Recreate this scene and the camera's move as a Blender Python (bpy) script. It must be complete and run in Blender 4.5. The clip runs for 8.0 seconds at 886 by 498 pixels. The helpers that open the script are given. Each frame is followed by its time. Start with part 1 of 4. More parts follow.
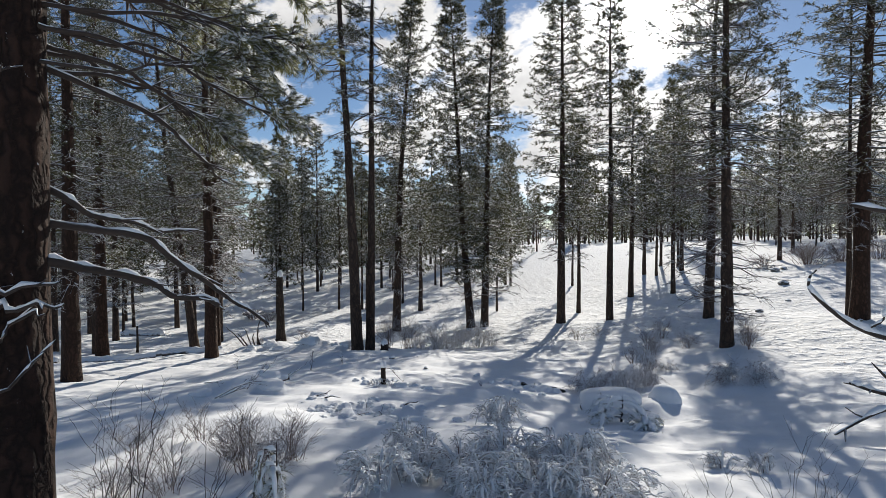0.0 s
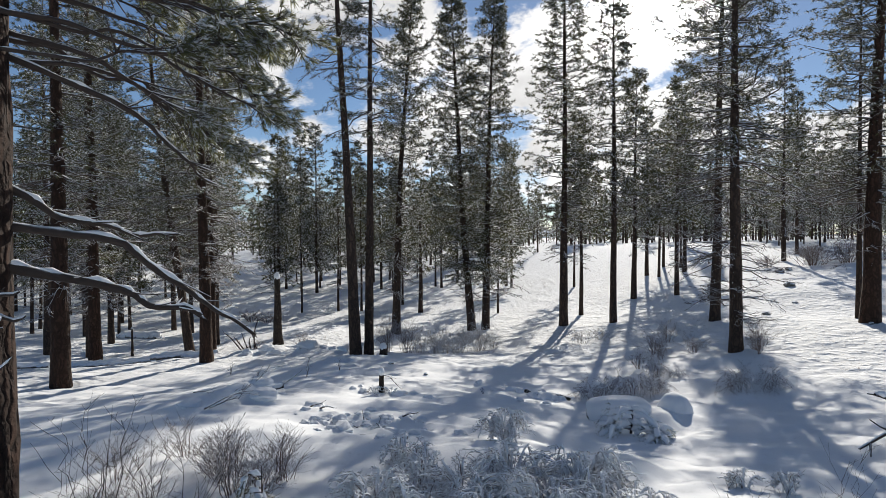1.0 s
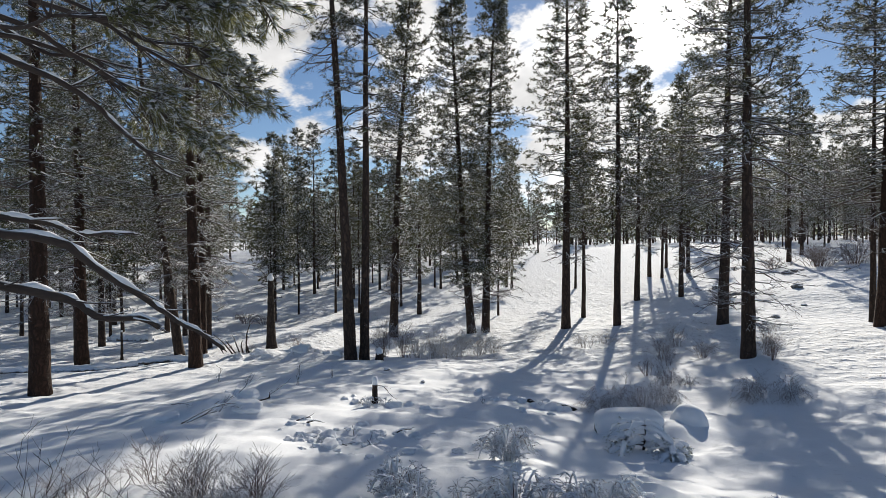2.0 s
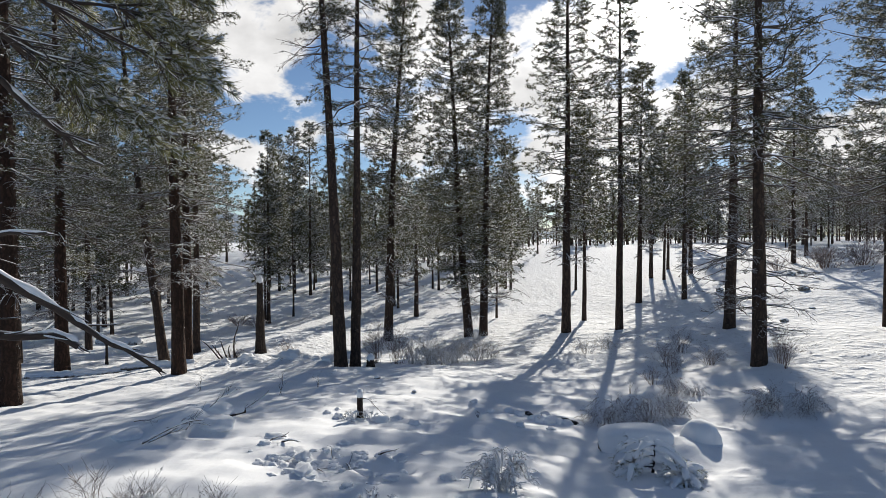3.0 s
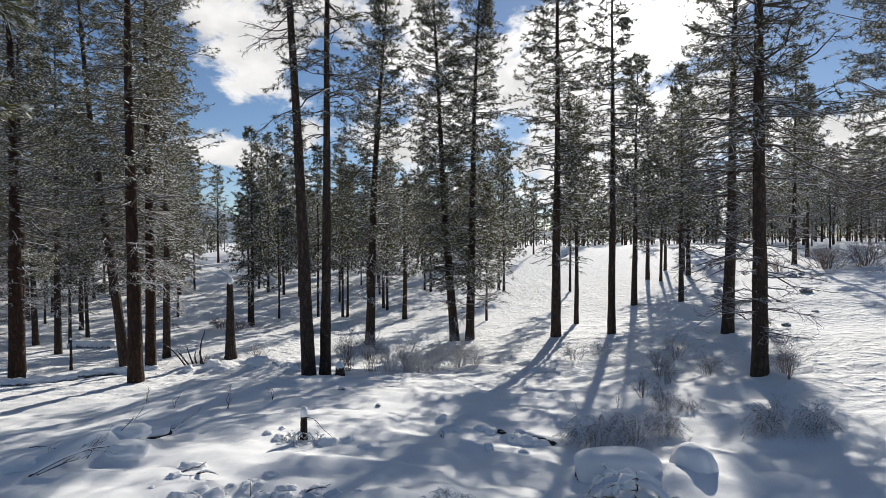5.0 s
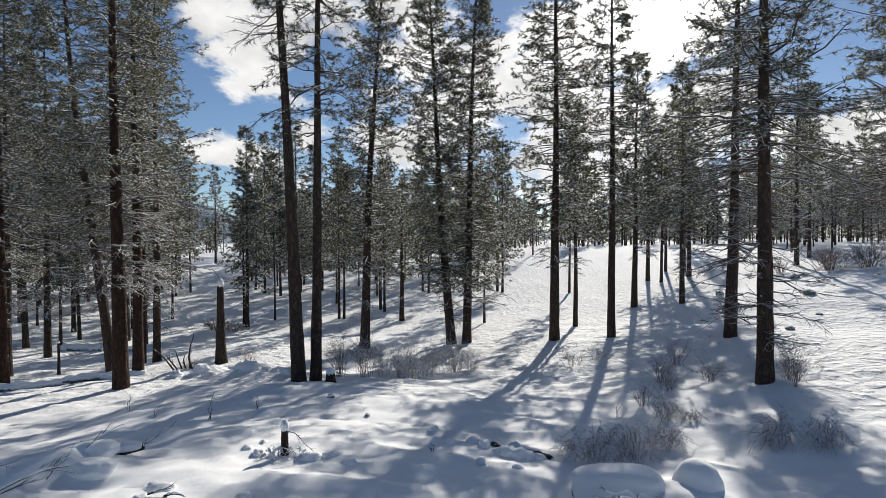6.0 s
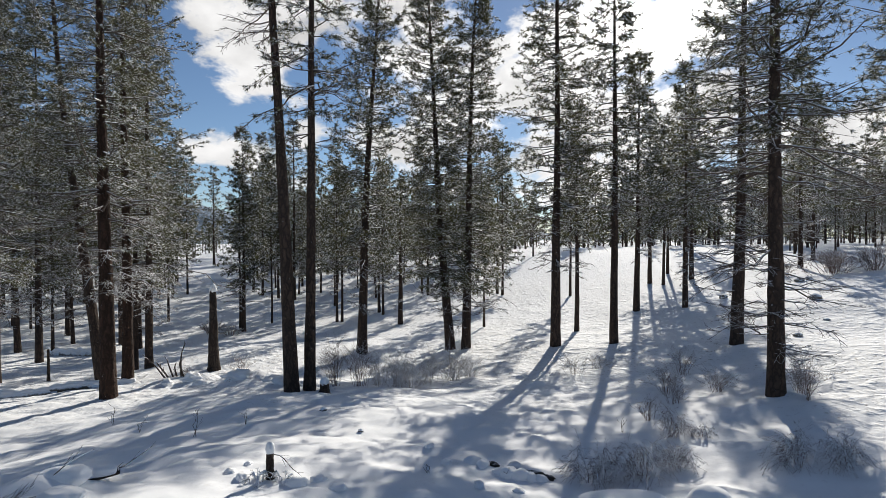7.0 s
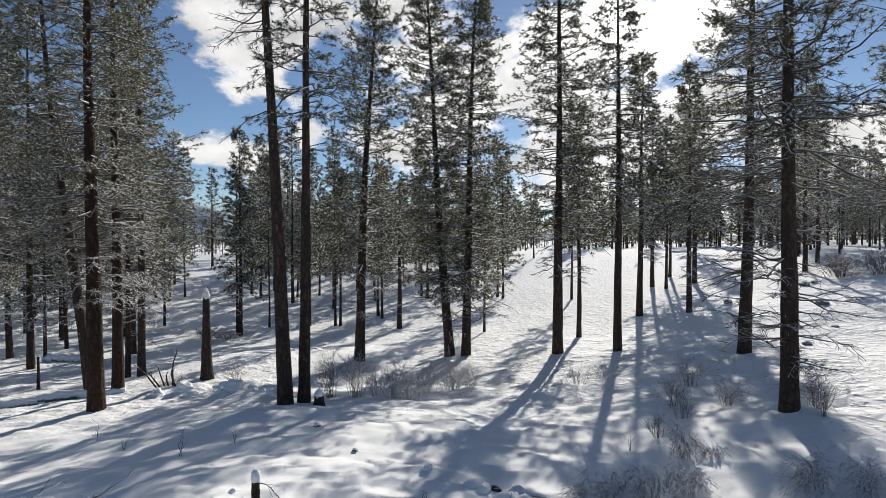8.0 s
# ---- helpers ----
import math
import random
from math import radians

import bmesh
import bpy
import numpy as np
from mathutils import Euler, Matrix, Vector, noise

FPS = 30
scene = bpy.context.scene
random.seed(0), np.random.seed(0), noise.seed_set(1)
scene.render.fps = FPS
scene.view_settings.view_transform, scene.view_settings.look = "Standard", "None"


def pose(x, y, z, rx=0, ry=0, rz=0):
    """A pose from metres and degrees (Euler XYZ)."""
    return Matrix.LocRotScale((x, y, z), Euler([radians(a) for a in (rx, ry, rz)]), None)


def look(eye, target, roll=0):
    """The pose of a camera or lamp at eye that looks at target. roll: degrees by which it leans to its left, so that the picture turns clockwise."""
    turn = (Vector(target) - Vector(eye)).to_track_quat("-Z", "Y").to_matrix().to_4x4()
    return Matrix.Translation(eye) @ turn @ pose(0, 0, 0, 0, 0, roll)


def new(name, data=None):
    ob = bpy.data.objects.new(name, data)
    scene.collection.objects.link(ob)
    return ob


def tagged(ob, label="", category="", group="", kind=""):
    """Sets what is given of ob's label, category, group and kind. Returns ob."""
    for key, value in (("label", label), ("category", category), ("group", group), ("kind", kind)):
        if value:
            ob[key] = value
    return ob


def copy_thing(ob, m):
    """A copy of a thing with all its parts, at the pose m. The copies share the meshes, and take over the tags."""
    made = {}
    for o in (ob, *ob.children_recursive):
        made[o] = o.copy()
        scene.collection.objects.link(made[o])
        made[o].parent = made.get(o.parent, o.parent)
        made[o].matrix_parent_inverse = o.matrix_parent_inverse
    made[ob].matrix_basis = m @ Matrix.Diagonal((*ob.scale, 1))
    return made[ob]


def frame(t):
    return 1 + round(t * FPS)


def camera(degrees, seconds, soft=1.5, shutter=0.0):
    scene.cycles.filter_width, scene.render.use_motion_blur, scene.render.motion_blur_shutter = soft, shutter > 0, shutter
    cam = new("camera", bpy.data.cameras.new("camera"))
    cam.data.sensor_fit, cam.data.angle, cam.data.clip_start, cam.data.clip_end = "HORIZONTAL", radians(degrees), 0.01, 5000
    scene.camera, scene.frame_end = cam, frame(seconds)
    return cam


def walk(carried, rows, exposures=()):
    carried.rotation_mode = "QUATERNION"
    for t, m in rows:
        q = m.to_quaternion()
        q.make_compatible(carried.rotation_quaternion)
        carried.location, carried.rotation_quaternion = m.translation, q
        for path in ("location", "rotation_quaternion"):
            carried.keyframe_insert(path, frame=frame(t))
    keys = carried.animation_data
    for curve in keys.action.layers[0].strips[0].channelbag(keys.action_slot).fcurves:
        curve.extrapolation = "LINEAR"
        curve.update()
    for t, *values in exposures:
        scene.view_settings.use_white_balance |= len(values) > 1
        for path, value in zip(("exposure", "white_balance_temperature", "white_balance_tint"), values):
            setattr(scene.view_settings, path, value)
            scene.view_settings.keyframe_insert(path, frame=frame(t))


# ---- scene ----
cam = camera(76.0, 8.0, soft=0.65)
METRES, EYE = 4.67, 3.0
ROWS = [
    (0.0, 0.0000, 0.0000, 0.0000, -0.000, -1.075, 0.20),
    (0.5, -0.0010, 0.0469, 0.0056, 0.008, -1.067, 0.23),
    (1.0, -0.0017, 0.1087, 0.0081, 0.017, -1.033, 0.25),
    (1.5, -0.0002, 0.1865, 0.0073, 0.008, -1.016, 0.24),
    (3.0, 0.0428, 0.4656, 0.0086, -0.034, -0.931, 0.18),
    (3.5, 0.0739, 0.5505, 0.0017, -0.034, -0.923, 0.19),
    (4.0, 0.1167, 0.6247, -0.0032, -0.051, -0.889, 0.15),
    (4.5, 0.1614, 0.6909, -0.0090, -0.076, -0.855, 0.13),
    (6.0, 0.2313, 0.8630, 0.0034, -0.085, -0.838, 0.14),
    (6.5, 0.2393, 0.9209, 0.0158, -0.076, -0.830, 0.13),
    (7.0, 0.2448, 0.9799, 0.0339, -0.076, -0.813, 0.12),
    (7.5, 0.2487, 1.0413, 0.0507, -0.076, -0.787, 0.14),
    (8.0, 0.2508, 1.0977, 0.0706, -0.068, -0.754, 0.12),
]
walk(cam, [(t, pose(METRES * x, METRES * y, EYE + METRES * z, 90 + pitch, roll, yaw)) for t, x, y, z, yaw, pitch, roll in ROWS])

# ---- world, sun and exposure ----
SUN = Vector((0.355, 1.0, 0.475)).normalized()
SUN_TURN = math.atan2(SUN.x, SUN.y)
SUN_RISE = math.asin(SUN.z)

world = bpy.data.worlds.new("winter_sky")
scene.world = world
world.use_nodes = True
wn, wl = world.node_tree.nodes, world.node_tree.links
wn.clear()


def wnode(kind, **values):
    n = wn.new(kind)
    for key, value in values.items():
        n.inputs[key.replace("_", " ")].default_value = value
    return n


def wmath(op, a, b=None, c=None, clamp=False):
    n = wn.new("ShaderNodeMath")
    n.operation, n.use_clamp = op, clamp
    for i, v in enumerate((a, b, c)):
        if v is None:
            continue
        if isinstance(v, (int, float)):
            n.inputs[i].default_value = v
        else:
            wl.new(v, n.inputs[i])
    return n.outputs[0]


sky = wn.new("ShaderNodeTexSky")
sky.sky_type, sky.sun_disc = "NISHITA", False
sky.sun_elevation, sky.sun_rotation = SUN_RISE, SUN_TURN
sky.altitude, sky.air_density, sky.dust_density, sky.ozone_density = 1800, 1.0, 0.3, 3.0
way = wn.new("ShaderNodeTexCoord")
axes = wn.new("ShaderNodeSeparateXYZ")
wl.new(way.outputs["Generated"], axes.inputs[0])
# cloud banks and clear gaps between them: across, up, strength, spread
BANKS = [(-0.38, 0.34, 0.36, 0.09), (-0.30, 0.44, 0.34, 0.13), (-0.41, 0.165, 0.36, 0.045), (-0.34, 0.158, 0.28, 0.035), (-0.25, 0.180, 0.24, 0.035), (-0.62, 0.20, 0.22, 0.035), (-0.10, 0.19, 0.26, 0.06), (-0.03, 0.36, 0.22, 0.12), (0.12, 0.22, 0.26, 0.14), (0.25, 0.26, 0.26, 0.14), (0.33, 0.42, 0.26, 0.12), (0.42, 0.20, 0.26, 0.12), (0.62, 0.20, 0.40, 0.09), (0.76, 0.16, 0.34, 0.10),
         (-0.22, 0.28, -0.32, 0.08), (-0.19, 0.13, -0.14, 0.05), (-0.42, 0.240, -0.36, 0.035), (-0.33, 0.225, -0.30, 0.03), (0.67, 0.345, -0.40, 0.08), (0.11, 0.41, -0.26, 0.04), (-0.42, 0.10, -0.30, 0.06), (-0.62, 0.30, -0.26, 0.12), (-0.50, 0.36, -0.22, 0.06)]
puffs = wnode("ShaderNodeTexNoise", Scale=6.5, Detail=10.0, Roughness=0.60, Distortion=0.25)
squash = wnode("ShaderNodeMapping", Scale=(1.0, 1.0, 1.7), Location=(0.3, 0.1, 0.7))
wl.new(way.outputs["Generated"], squash.inputs["Vector"])
wl.new(squash.outputs[0], puffs.inputs["Vector"])


def nearness(direction, power):
    n = wn.new("ShaderNodeVectorMath")
    n.operation = "DOT_PRODUCT"
    n.inputs[1].default_value = Vector(direction).normalized()
    wl.new(way.outputs["Generated"], n.inputs[0])
    return wmath("POWER", wmath("MAXIMUM", n.outputs["Value"], 0.0), power)


cover = wmath("ADD", wmath("MULTIPLY", puffs.outputs["Fac"], 2.1), -0.68)
# the sky clears away from the sun
cover = wmath("ADD", cover, wmath("MULTIPLY", wmath("SUBTRACT", axes.outputs[1], 0.9), 0.11))
for across, rise, strength, spread_out in BANKS:
    cover = wmath("ADD", cover, wmath("MULTIPLY", nearness((across, 1.0, rise), 2.0 / spread_out ** 2), strength))
halo = nearness(SUN, 14.0)
tight = nearness(SUN, 220.0)
mask = wn.new("ShaderNodeMapRange")
mask.interpolation_type = "SMOOTHSTEP"
wl.new(cover, mask.inputs["Value"])
mask.inputs["From Min"].default_value, mask.inputs["From Max"].default_value = 0.43, 0.66
cloud_light = wmath("ADD", wmath("ADD", 10.0, wmath("MULTIPLY", halo, 3.0)), wmath("MULTIPLY", tight, 60.0))
shade = wnode("ShaderNodeTexNoise", Scale=9.0, Detail=6.0)
wl.new(squash.outputs[0], shade.inputs["Vector"])
cloud_tone = wmath("MULTIPLY", cloud_light, wmath("ADD", 0.28, wmath("MULTIPLY", shade.outputs["Fac"], 1.4)))
cloud = wn.new("ShaderNodeCombineColor")
for i, v in enumerate((1.0, 0.99, 0.985)):
    wl.new(wmath("MULTIPLY", cloud_tone, v), cloud.inputs[i])
mix = wn.new("ShaderNodeMix")
mix.data_type = "RGBA"
wl.new(mask.outputs[0], mix.inputs["Factor"])
wl.new(sky.outputs[0], mix.inputs["A"])
wl.new(cloud.outputs[0], mix.inputs["B"])
back = wnode("ShaderNodeBackground", Strength=0.066)
wl.new(mix.outputs["Result"], back.inputs["Color"])
wout = wn.new("ShaderNodeOutputWorld")
wl.new(back.outputs[0], wout.inputs["Surface"])

sun_lamp = bpy.data.lights.new("sun", "SUN")
sun_lamp.energy, sun_lamp.angle, sun_lamp.color = 4.4, radians(0.53), (1.0, 0.945, 0.84)
sun = new("sun", sun_lamp)
sun.matrix_world = look(SUN * 60, (0, 0, 0))
scene.view_settings.exposure = 0.34

# ---- materials ----


class Nodes:
    """A material with a Principled shader, and short ways to add nodes to it."""

    def __init__(self, name, rough=0.8):
        self.mat = bpy.data.materials.new(name)
        self.mat.use_nodes = True
        self.tree = self.mat.node_tree
        self.bsdf = self.tree.nodes["Principled BSDF"]
        self.bsdf.inputs["Roughness"].default_value = rough
        self.out = self.tree.nodes["Material Output"]
        self.coord = self.tree.nodes.new("ShaderNodeTexCoord").outputs["Object"]

    def link(self, a, b):
        self.tree.links.new(a, b)

    def put(self, kind, **values):
        n = self.tree.nodes.new(kind)
        for key, value in values.items():
            n.inputs[key.replace("_", " ")].default_value = value
        return n

    def stretch(self, scale):
        n = self.put("ShaderNodeMapping", Scale=scale)
        self.link(self.coord, n.inputs["Vector"])
        return n.outputs[0]

    def noise(self, scale, detail=4.0, rough=0.55, vector=None):
        n = self.put("ShaderNodeTexNoise", Scale=scale, Detail=detail, Roughness=rough)
        self.link(vector or self.coord, n.inputs["Vector"])
        return n.outputs["Fac"]

    def ramp(self, value, lo, hi):
        n = self.put("ShaderNodeMapRange")
        n.inputs["From Min"].default_value, n.inputs["From Max"].default_value = lo, hi
        n.interpolation_type = "SMOOTHSTEP"
        self.link(value, n.inputs["Value"])
        return n.outputs[0]

    def math(self, op, a, b):
        n = self.put("ShaderNodeMath")
        n.operation = op
        for i, v in enumerate((a, b)):
            if isinstance(v, (int, float)):
                n.inputs[i].default_value = v
            else:
                self.link(v, n.inputs[i])
        return n.outputs[0]

    def mix(self, fac, a, b):
        n = self.put("ShaderNodeMix")
        n.data_type = "RGBA"
        self.link(fac, n.inputs["Factor"])
        for key, v in (("A", a), ("B", b)):
            if isinstance(v, tuple):
                n.inputs[key].default_value = (*v, 1)
            else:
                self.link(v, n.inputs[key])
        return n.outputs["Result"]

    def color(self, socket):
        self.link(socket, self.bsdf.inputs["Base Color"])

    def bump(self, height, strength, distance, normal=None):
        n = self.put("ShaderNodeBump", Strength=strength, Distance=distance)
        self.link(height, n.inputs["Height"])
        if normal:
            self.link(normal, n.inputs["Normal"])
        self.link(n.outputs[0], self.bsdf.inputs["Normal"])
        return n.outputs[0]

    def up(self):
        g = self.put("ShaderNodeNewGeometry")
        s = self.put("ShaderNodeSeparateXYZ")
        self.link(g.outputs["Normal"], s.inputs[0])
        return s.outputs[2]

    def island(self):
        return self.put("ShaderNodeNewGeometry").outputs["Random Per Island"]

    def each(self):
        return self.put("ShaderNodeObjectInfo").outputs["Random"]


def snow_material(name, debris=0.0, grain=1.0):
    m = Nodes(name, 0.85)
    big = m.noise(0.35, 3)
    fine = m.noise(9.0, 6, 0.65)
    tone = m.mix(m.math("ADD", m.math("MULTIPLY", big, 0.5), m.math("MULTIPLY", fine, 0.5)), (0.83, 0.838, 0.855), (0.905, 0.91, 0.92))
    rough_snow = None
    if debris:
        # the trodden, wind-scoured crust beyond the hollow is lumpier and holds needles and bark crumbs
        axes = m.put("ShaderNodeSeparateXYZ")
        m.link(m.coord, axes.inputs[0])
        rough_snow = m.math("MAXIMUM", m.ramp(axes.outputs[1], 16.0, 24.0), m.ramp(axes.outputs[0], 8.0, 11.0))
        specks = m.ramp(m.noise(7.0, 8, 0.75, m.stretch((1.0, 1.4, 1.0))), 0.57, 0.63)
        patch = m.math("MULTIPLY", m.ramp(m.noise(0.30, 4), 0.36, 0.52), m.math("ADD", 0.12, m.math("MULTIPLY", rough_snow, 0.88)))
        tone = m.mix(m.math("MULTIPLY", m.math("MULTIPLY", specks, patch), debris), tone, (0.24, 0.20, 0.17))
    m.color(tone)
    m.bsdf.inputs["Specular IOR Level"].default_value = 0.08
    first = m.bump(m.noise(1.7, 3, 0.45), 0.6 * grain, 0.05)
    second = m.bump(m.noise(14.0, 4, 0.6), 0.25 * grain, 0.012, first)
    if rough_snow is not None:
        m.bump(m.math("MULTIPLY", m.ramp(m.noise(3.2, 3, 0.5), 0.40, 0.75), rough_snow), 0.8, 0.055, second)
    return m.mat


def bark_material(name, dark, light, plates=9.0):
    m = Nodes(name, 0.9)
    v = m.put("ShaderNodeTexVoronoi", Scale=plates, Randomness=1.0)
    v.feature = "DISTANCE_TO_EDGE"
    warp = m.put("ShaderNodeTexNoise", Scale=3.5, Detail=4.0)
    m.link(m.coord, warp.inputs["Vector"])
    bent_way = m.put("ShaderNodeVectorMath")
    bent_way.operation = "MULTIPLY_ADD"
    m.link(warp.outputs["Color"], bent_way.inputs[0])
    bent_way.inputs[1].default_value = (0.28, 0.28, 0.28)
    m.link(m.stretch((1.0, 1.0, 0.22)), bent_way.inputs[2])
    m.link(bent_way.outputs[0], v.inputs["Vector"])
    crack = m.ramp(v.outputs["Distance"], -0.06, 0.34)
    mottle = m.noise(7.0, 6, 0.65, m.stretch((1, 1, 0.35)))
    tone = m.mix(m.math("MULTIPLY", crack, mottle), dark, light)
    tone = m.mix(m.math("MULTIPLY", m.each(), 0.35), tone, dark)
    # snow blown into the bark
    rime = m.ramp(m.noise(11.0, 6, 0.7, m.stretch((1, 1, 0.5))), 0.67, 0.72)
    tone = m.mix(rime, tone, (0.75, 0.77, 0.8))
    m.color(tone)
    m.bump(m.math("ADD", crack, m.math("MULTIPLY", m.noise(30.0, 5), 0.4)), 0.8, 0.03)
    m.bsdf.inputs["Specular IOR Level"].default_value = 0.2
    return m.mat


def twig_material(name, wood, cover, lo=0.1, hi=0.6):
    m = Nodes(name, 0.85)
    grain = m.noise(18.0, 5)
    tone = m.mix(grain, tuple(c * 0.6 for c in wood), wood)
    lying = m.math("ADD", m.up(), m.math("MULTIPLY", m.math("SUBTRACT", m.noise(5.0, 4), 0.5), cover))
    m.color(m.mix(m.ramp(lying, lo, hi), tone, (0.84, 0.86, 0.89)))
    m.bump(grain, 0.4, 0.01)
    return m.mat


def needle_material(name, dark, light, rime):
    m = Nodes(name, 0.6)
    pick = m.island()
    tone = m.mix(pick, dark, light)
    tone = m.mix(m.math("MULTIPLY", m.each(), 0.5), tone, tuple(c * 0.7 for c in dark))
    tone = m.mix(m.math("GREATER_THAN", m.math("FRACT", m.math("MULTIPLY", pick, 37.0), 0.0), 1.0 - rime), tone, (0.74, 0.77, 0.8))
    m.color(tone)
    glow = m.put("ShaderNodeBsdfTranslucent")
    m.link(tone, glow.inputs["Color"])
    blend = m.put("ShaderNodeMixShader", Fac=0.48)
    m.link(m.bsdf.outputs[0], blend.inputs[1])
    m.link(glow.outputs[0], blend.inputs[2])
    m.link(blend.outputs[0], m.out.inputs["Surface"])
    return m.mat


SNOW = snow_material("ground_snow", debris=0.95)
CAP = snow_material("clinging_snow", grain=0.6)
BARK = bark_material("dark_pine_bark", (0.036, 0.026, 0.021), (0.145, 0.094, 0.070))
RED_BARK = bark_material("red_pine_bark", (0.028, 0.017, 0.012), (0.105, 0.055, 0.038))
LIMB = twig_material("live_limb_bark", (0.09, 0.068, 0.052), 1.4, 0.2, 0.8)
TWIG = twig_material("rimed_dead_twig", (0.125, 0.090, 0.070), 1.6, 0.25, 0.95)
RIMED = twig_material("heavily_rimed_twig", (0.15, 0.115, 0.09), 1.6, -0.05, 0.7)
PALE = twig_material("pale_rimed_stem", (0.46, 0.38, 0.31), 1.8, -0.5, 0.5)
SHRUB = twig_material("rimed_shrub_stem", (0.22, 0.15, 0.12), 1.8, -0.1, 0.75)
RIMED_STEM = twig_material("rimed_brush_stem", (0.20, 0.14, 0.125), 1.8, 0.15, 1.0)
DARK_STEM = twig_material("dark_shrub_stem", (0.13, 0.085, 0.07), 1.2, 0.35, 1.1)
ICED = twig_material("iced_twig", (0.50, 0.46, 0.43), 1.4, -0.9, 0.1)
NEEDLE = needle_material("pine_needles", (0.050, 0.054, 0.026), (0.165, 0.155, 0.072), 0.14)
FAR_NEEDLE = needle_material("far_pine_needles", (0.055, 0.062, 0.036), (0.135, 0.132, 0.072), 0.18)

# ---- ground ----
SWELLS = [-0.02, 1.23, 0.19, 0.54, 0.03, 0.71, 0.34, -0.03, -0.15, -0.25, 0.53, -0.85, 0.88, -0.13, -0.61, -0.27, -0.22, -0.85, -0.76, -1.36, -1.04, 0.25, 0.84, 0.02, 0.33, -0.22, -1.23, -0.73, 0.12, 0.42, 0.34, 1.54, 0.03, -0.63, 1.19, -0.0, 0.71, -0.05]
DIPS = [-0.02, 0.04, 0.01, 0.09, 0.07, 0.16, 0.07, -0.01, -0.04, -0.16, 0.27, 0.14, -0.51, -0.03, 0.01, -0.04, 0.01, -0.25, 0.0, -0.09, 0.09, 0.18, -0.04, 0.02, 0.14, -0.17, 0.29, 0.15, -0.19, -0.06, 0.14, 0.36, -0.32, 0.41, -0.21, -0.22, -0.06, 0.22, 0.27, -0.39, -0.21, 0.59, 0.42, -0.31, 0.3, -0.09, -0.16, 0.33]


def snow_base(x, y):
    """The lie of the land: a shallow hollow that climbs to the trees behind it."""
    x, y = max(-120.0, min(120.0, x)), max(-60.0, min(140.0, y))
    z = SWELLS[0] + SWELLS[1] * x / 50 + SWELLS[2] * y / 50
    i = 3
    for b in (-15, 10, 35, 62, 95):
        for a in (-70, -36, -14, 4, 22, 48, 85):
            s = 0.8 * (16 + 0.16 * abs(a) + 0.06 * abs(b))
            z += SWELLS[i] * math.exp(-((x - a) ** 2 + (y - b) ** 2) / (2 * s * s))
            i += 1
    if -26 < x < 31 and -5 < y < 44:
        i = 0
        for b in (8, 12, 16, 20, 25, 31):
            for a in (-13, -8.5, -4, 0, 4, 8.5, 13, 18):
                z += DIPS[i] * math.exp(-((x - a) ** 2 + (y - b) ** 2) / 20.48)
                i += 1
    return z


# low mounds of buried brush, as x, y, radius, height
MOUNDS = [(-4.1, 11.8, 0.62, 0.18), (-4.0, 11.75, 0.32, 0.10), (-4.65, 11.35, 0.42, 0.15), (-3.75, 11.6, 0.38, 0.10), (-4.4, 12.3, 0.5, 0.12), (-2.6, 9.0, 0.6, 0.08), (0.9, 8.8, 0.8, 0.15), (2.3, 8.2, 0.7, 0.12),
          (4.3, 12.3, 0.7, 0.12), (-5.6, 22.6, 0.6, 0.2), (-5.3, 24.2, 0.5, 0.25), (-3.0, 22.4, 0.7, 0.14), (6.1, 29.0, 0.7, 0.12), (8.8, 17.5, 0.8, 0.10),
          (3.5, 11.45, 0.55, 0.16), (4.35, 11.75, 0.34, 0.20), (5.3, 12.6, 0.9, 0.12), (-4.6, 22.2, 0.7, 0.16), (-6.9, 23.6, 0.5, 0.2), (-3.9, 21.6, 0.5, 0.14)]


def ground_height(x, y):
    z = snow_base(x, y)
    far = max(abs(x), abs(y - 15))
    if far < 70:
        v = Vector((x, y, 0.0))
        soft = noise.noise(Vector((x * 0.35, y * 0.6, 3.0))) * 0.10 + noise.noise(Vector((x * 0.9, y * 1.5, 7.0))) * 0.065
        soft += noise.noise(v * 2.7) * 0.036
        if far < 26:
            soft += noise.noise(v * 6.3) * 0.012 + max(0.0, noise.noise(Vector((x * 1.7, y * 2.6, 11.0))) - 0.25) * 0.12
        trod = math.exp(-(((x + 1.0) / 1.3) ** 2 + ((y - 10.0) / 0.65) ** 2))
        if trod > 0.02:
            soft += trod * 0.20 * noise.noise(v * 3.3) + trod * 0.07 * noise.noise(v * 7.0)
        z += soft * min(1.0, (70 - far) / 30)
    for a, b, s, h in MOUNDS:
        q = ((x - a) ** 2 + (y - b) ** 2) / (s * s)
        if q < 6:
            z += h * math.exp(-q)
    return z


def spread(centre, half, low, high, fine, growth):
    """Steps that are fine round the walk and widen with distance."""
    ups, v = [centre], centre
    while v < high:
        v += fine + growth * max(0.0, abs(v - centre) - half)
        ups.append(v)
    downs, v = [], centre
    while v > low:
        v -= fine + growth * max(0.0, abs(v - centre) - half)
        downs.append(v)
    return downs[::-1] + ups


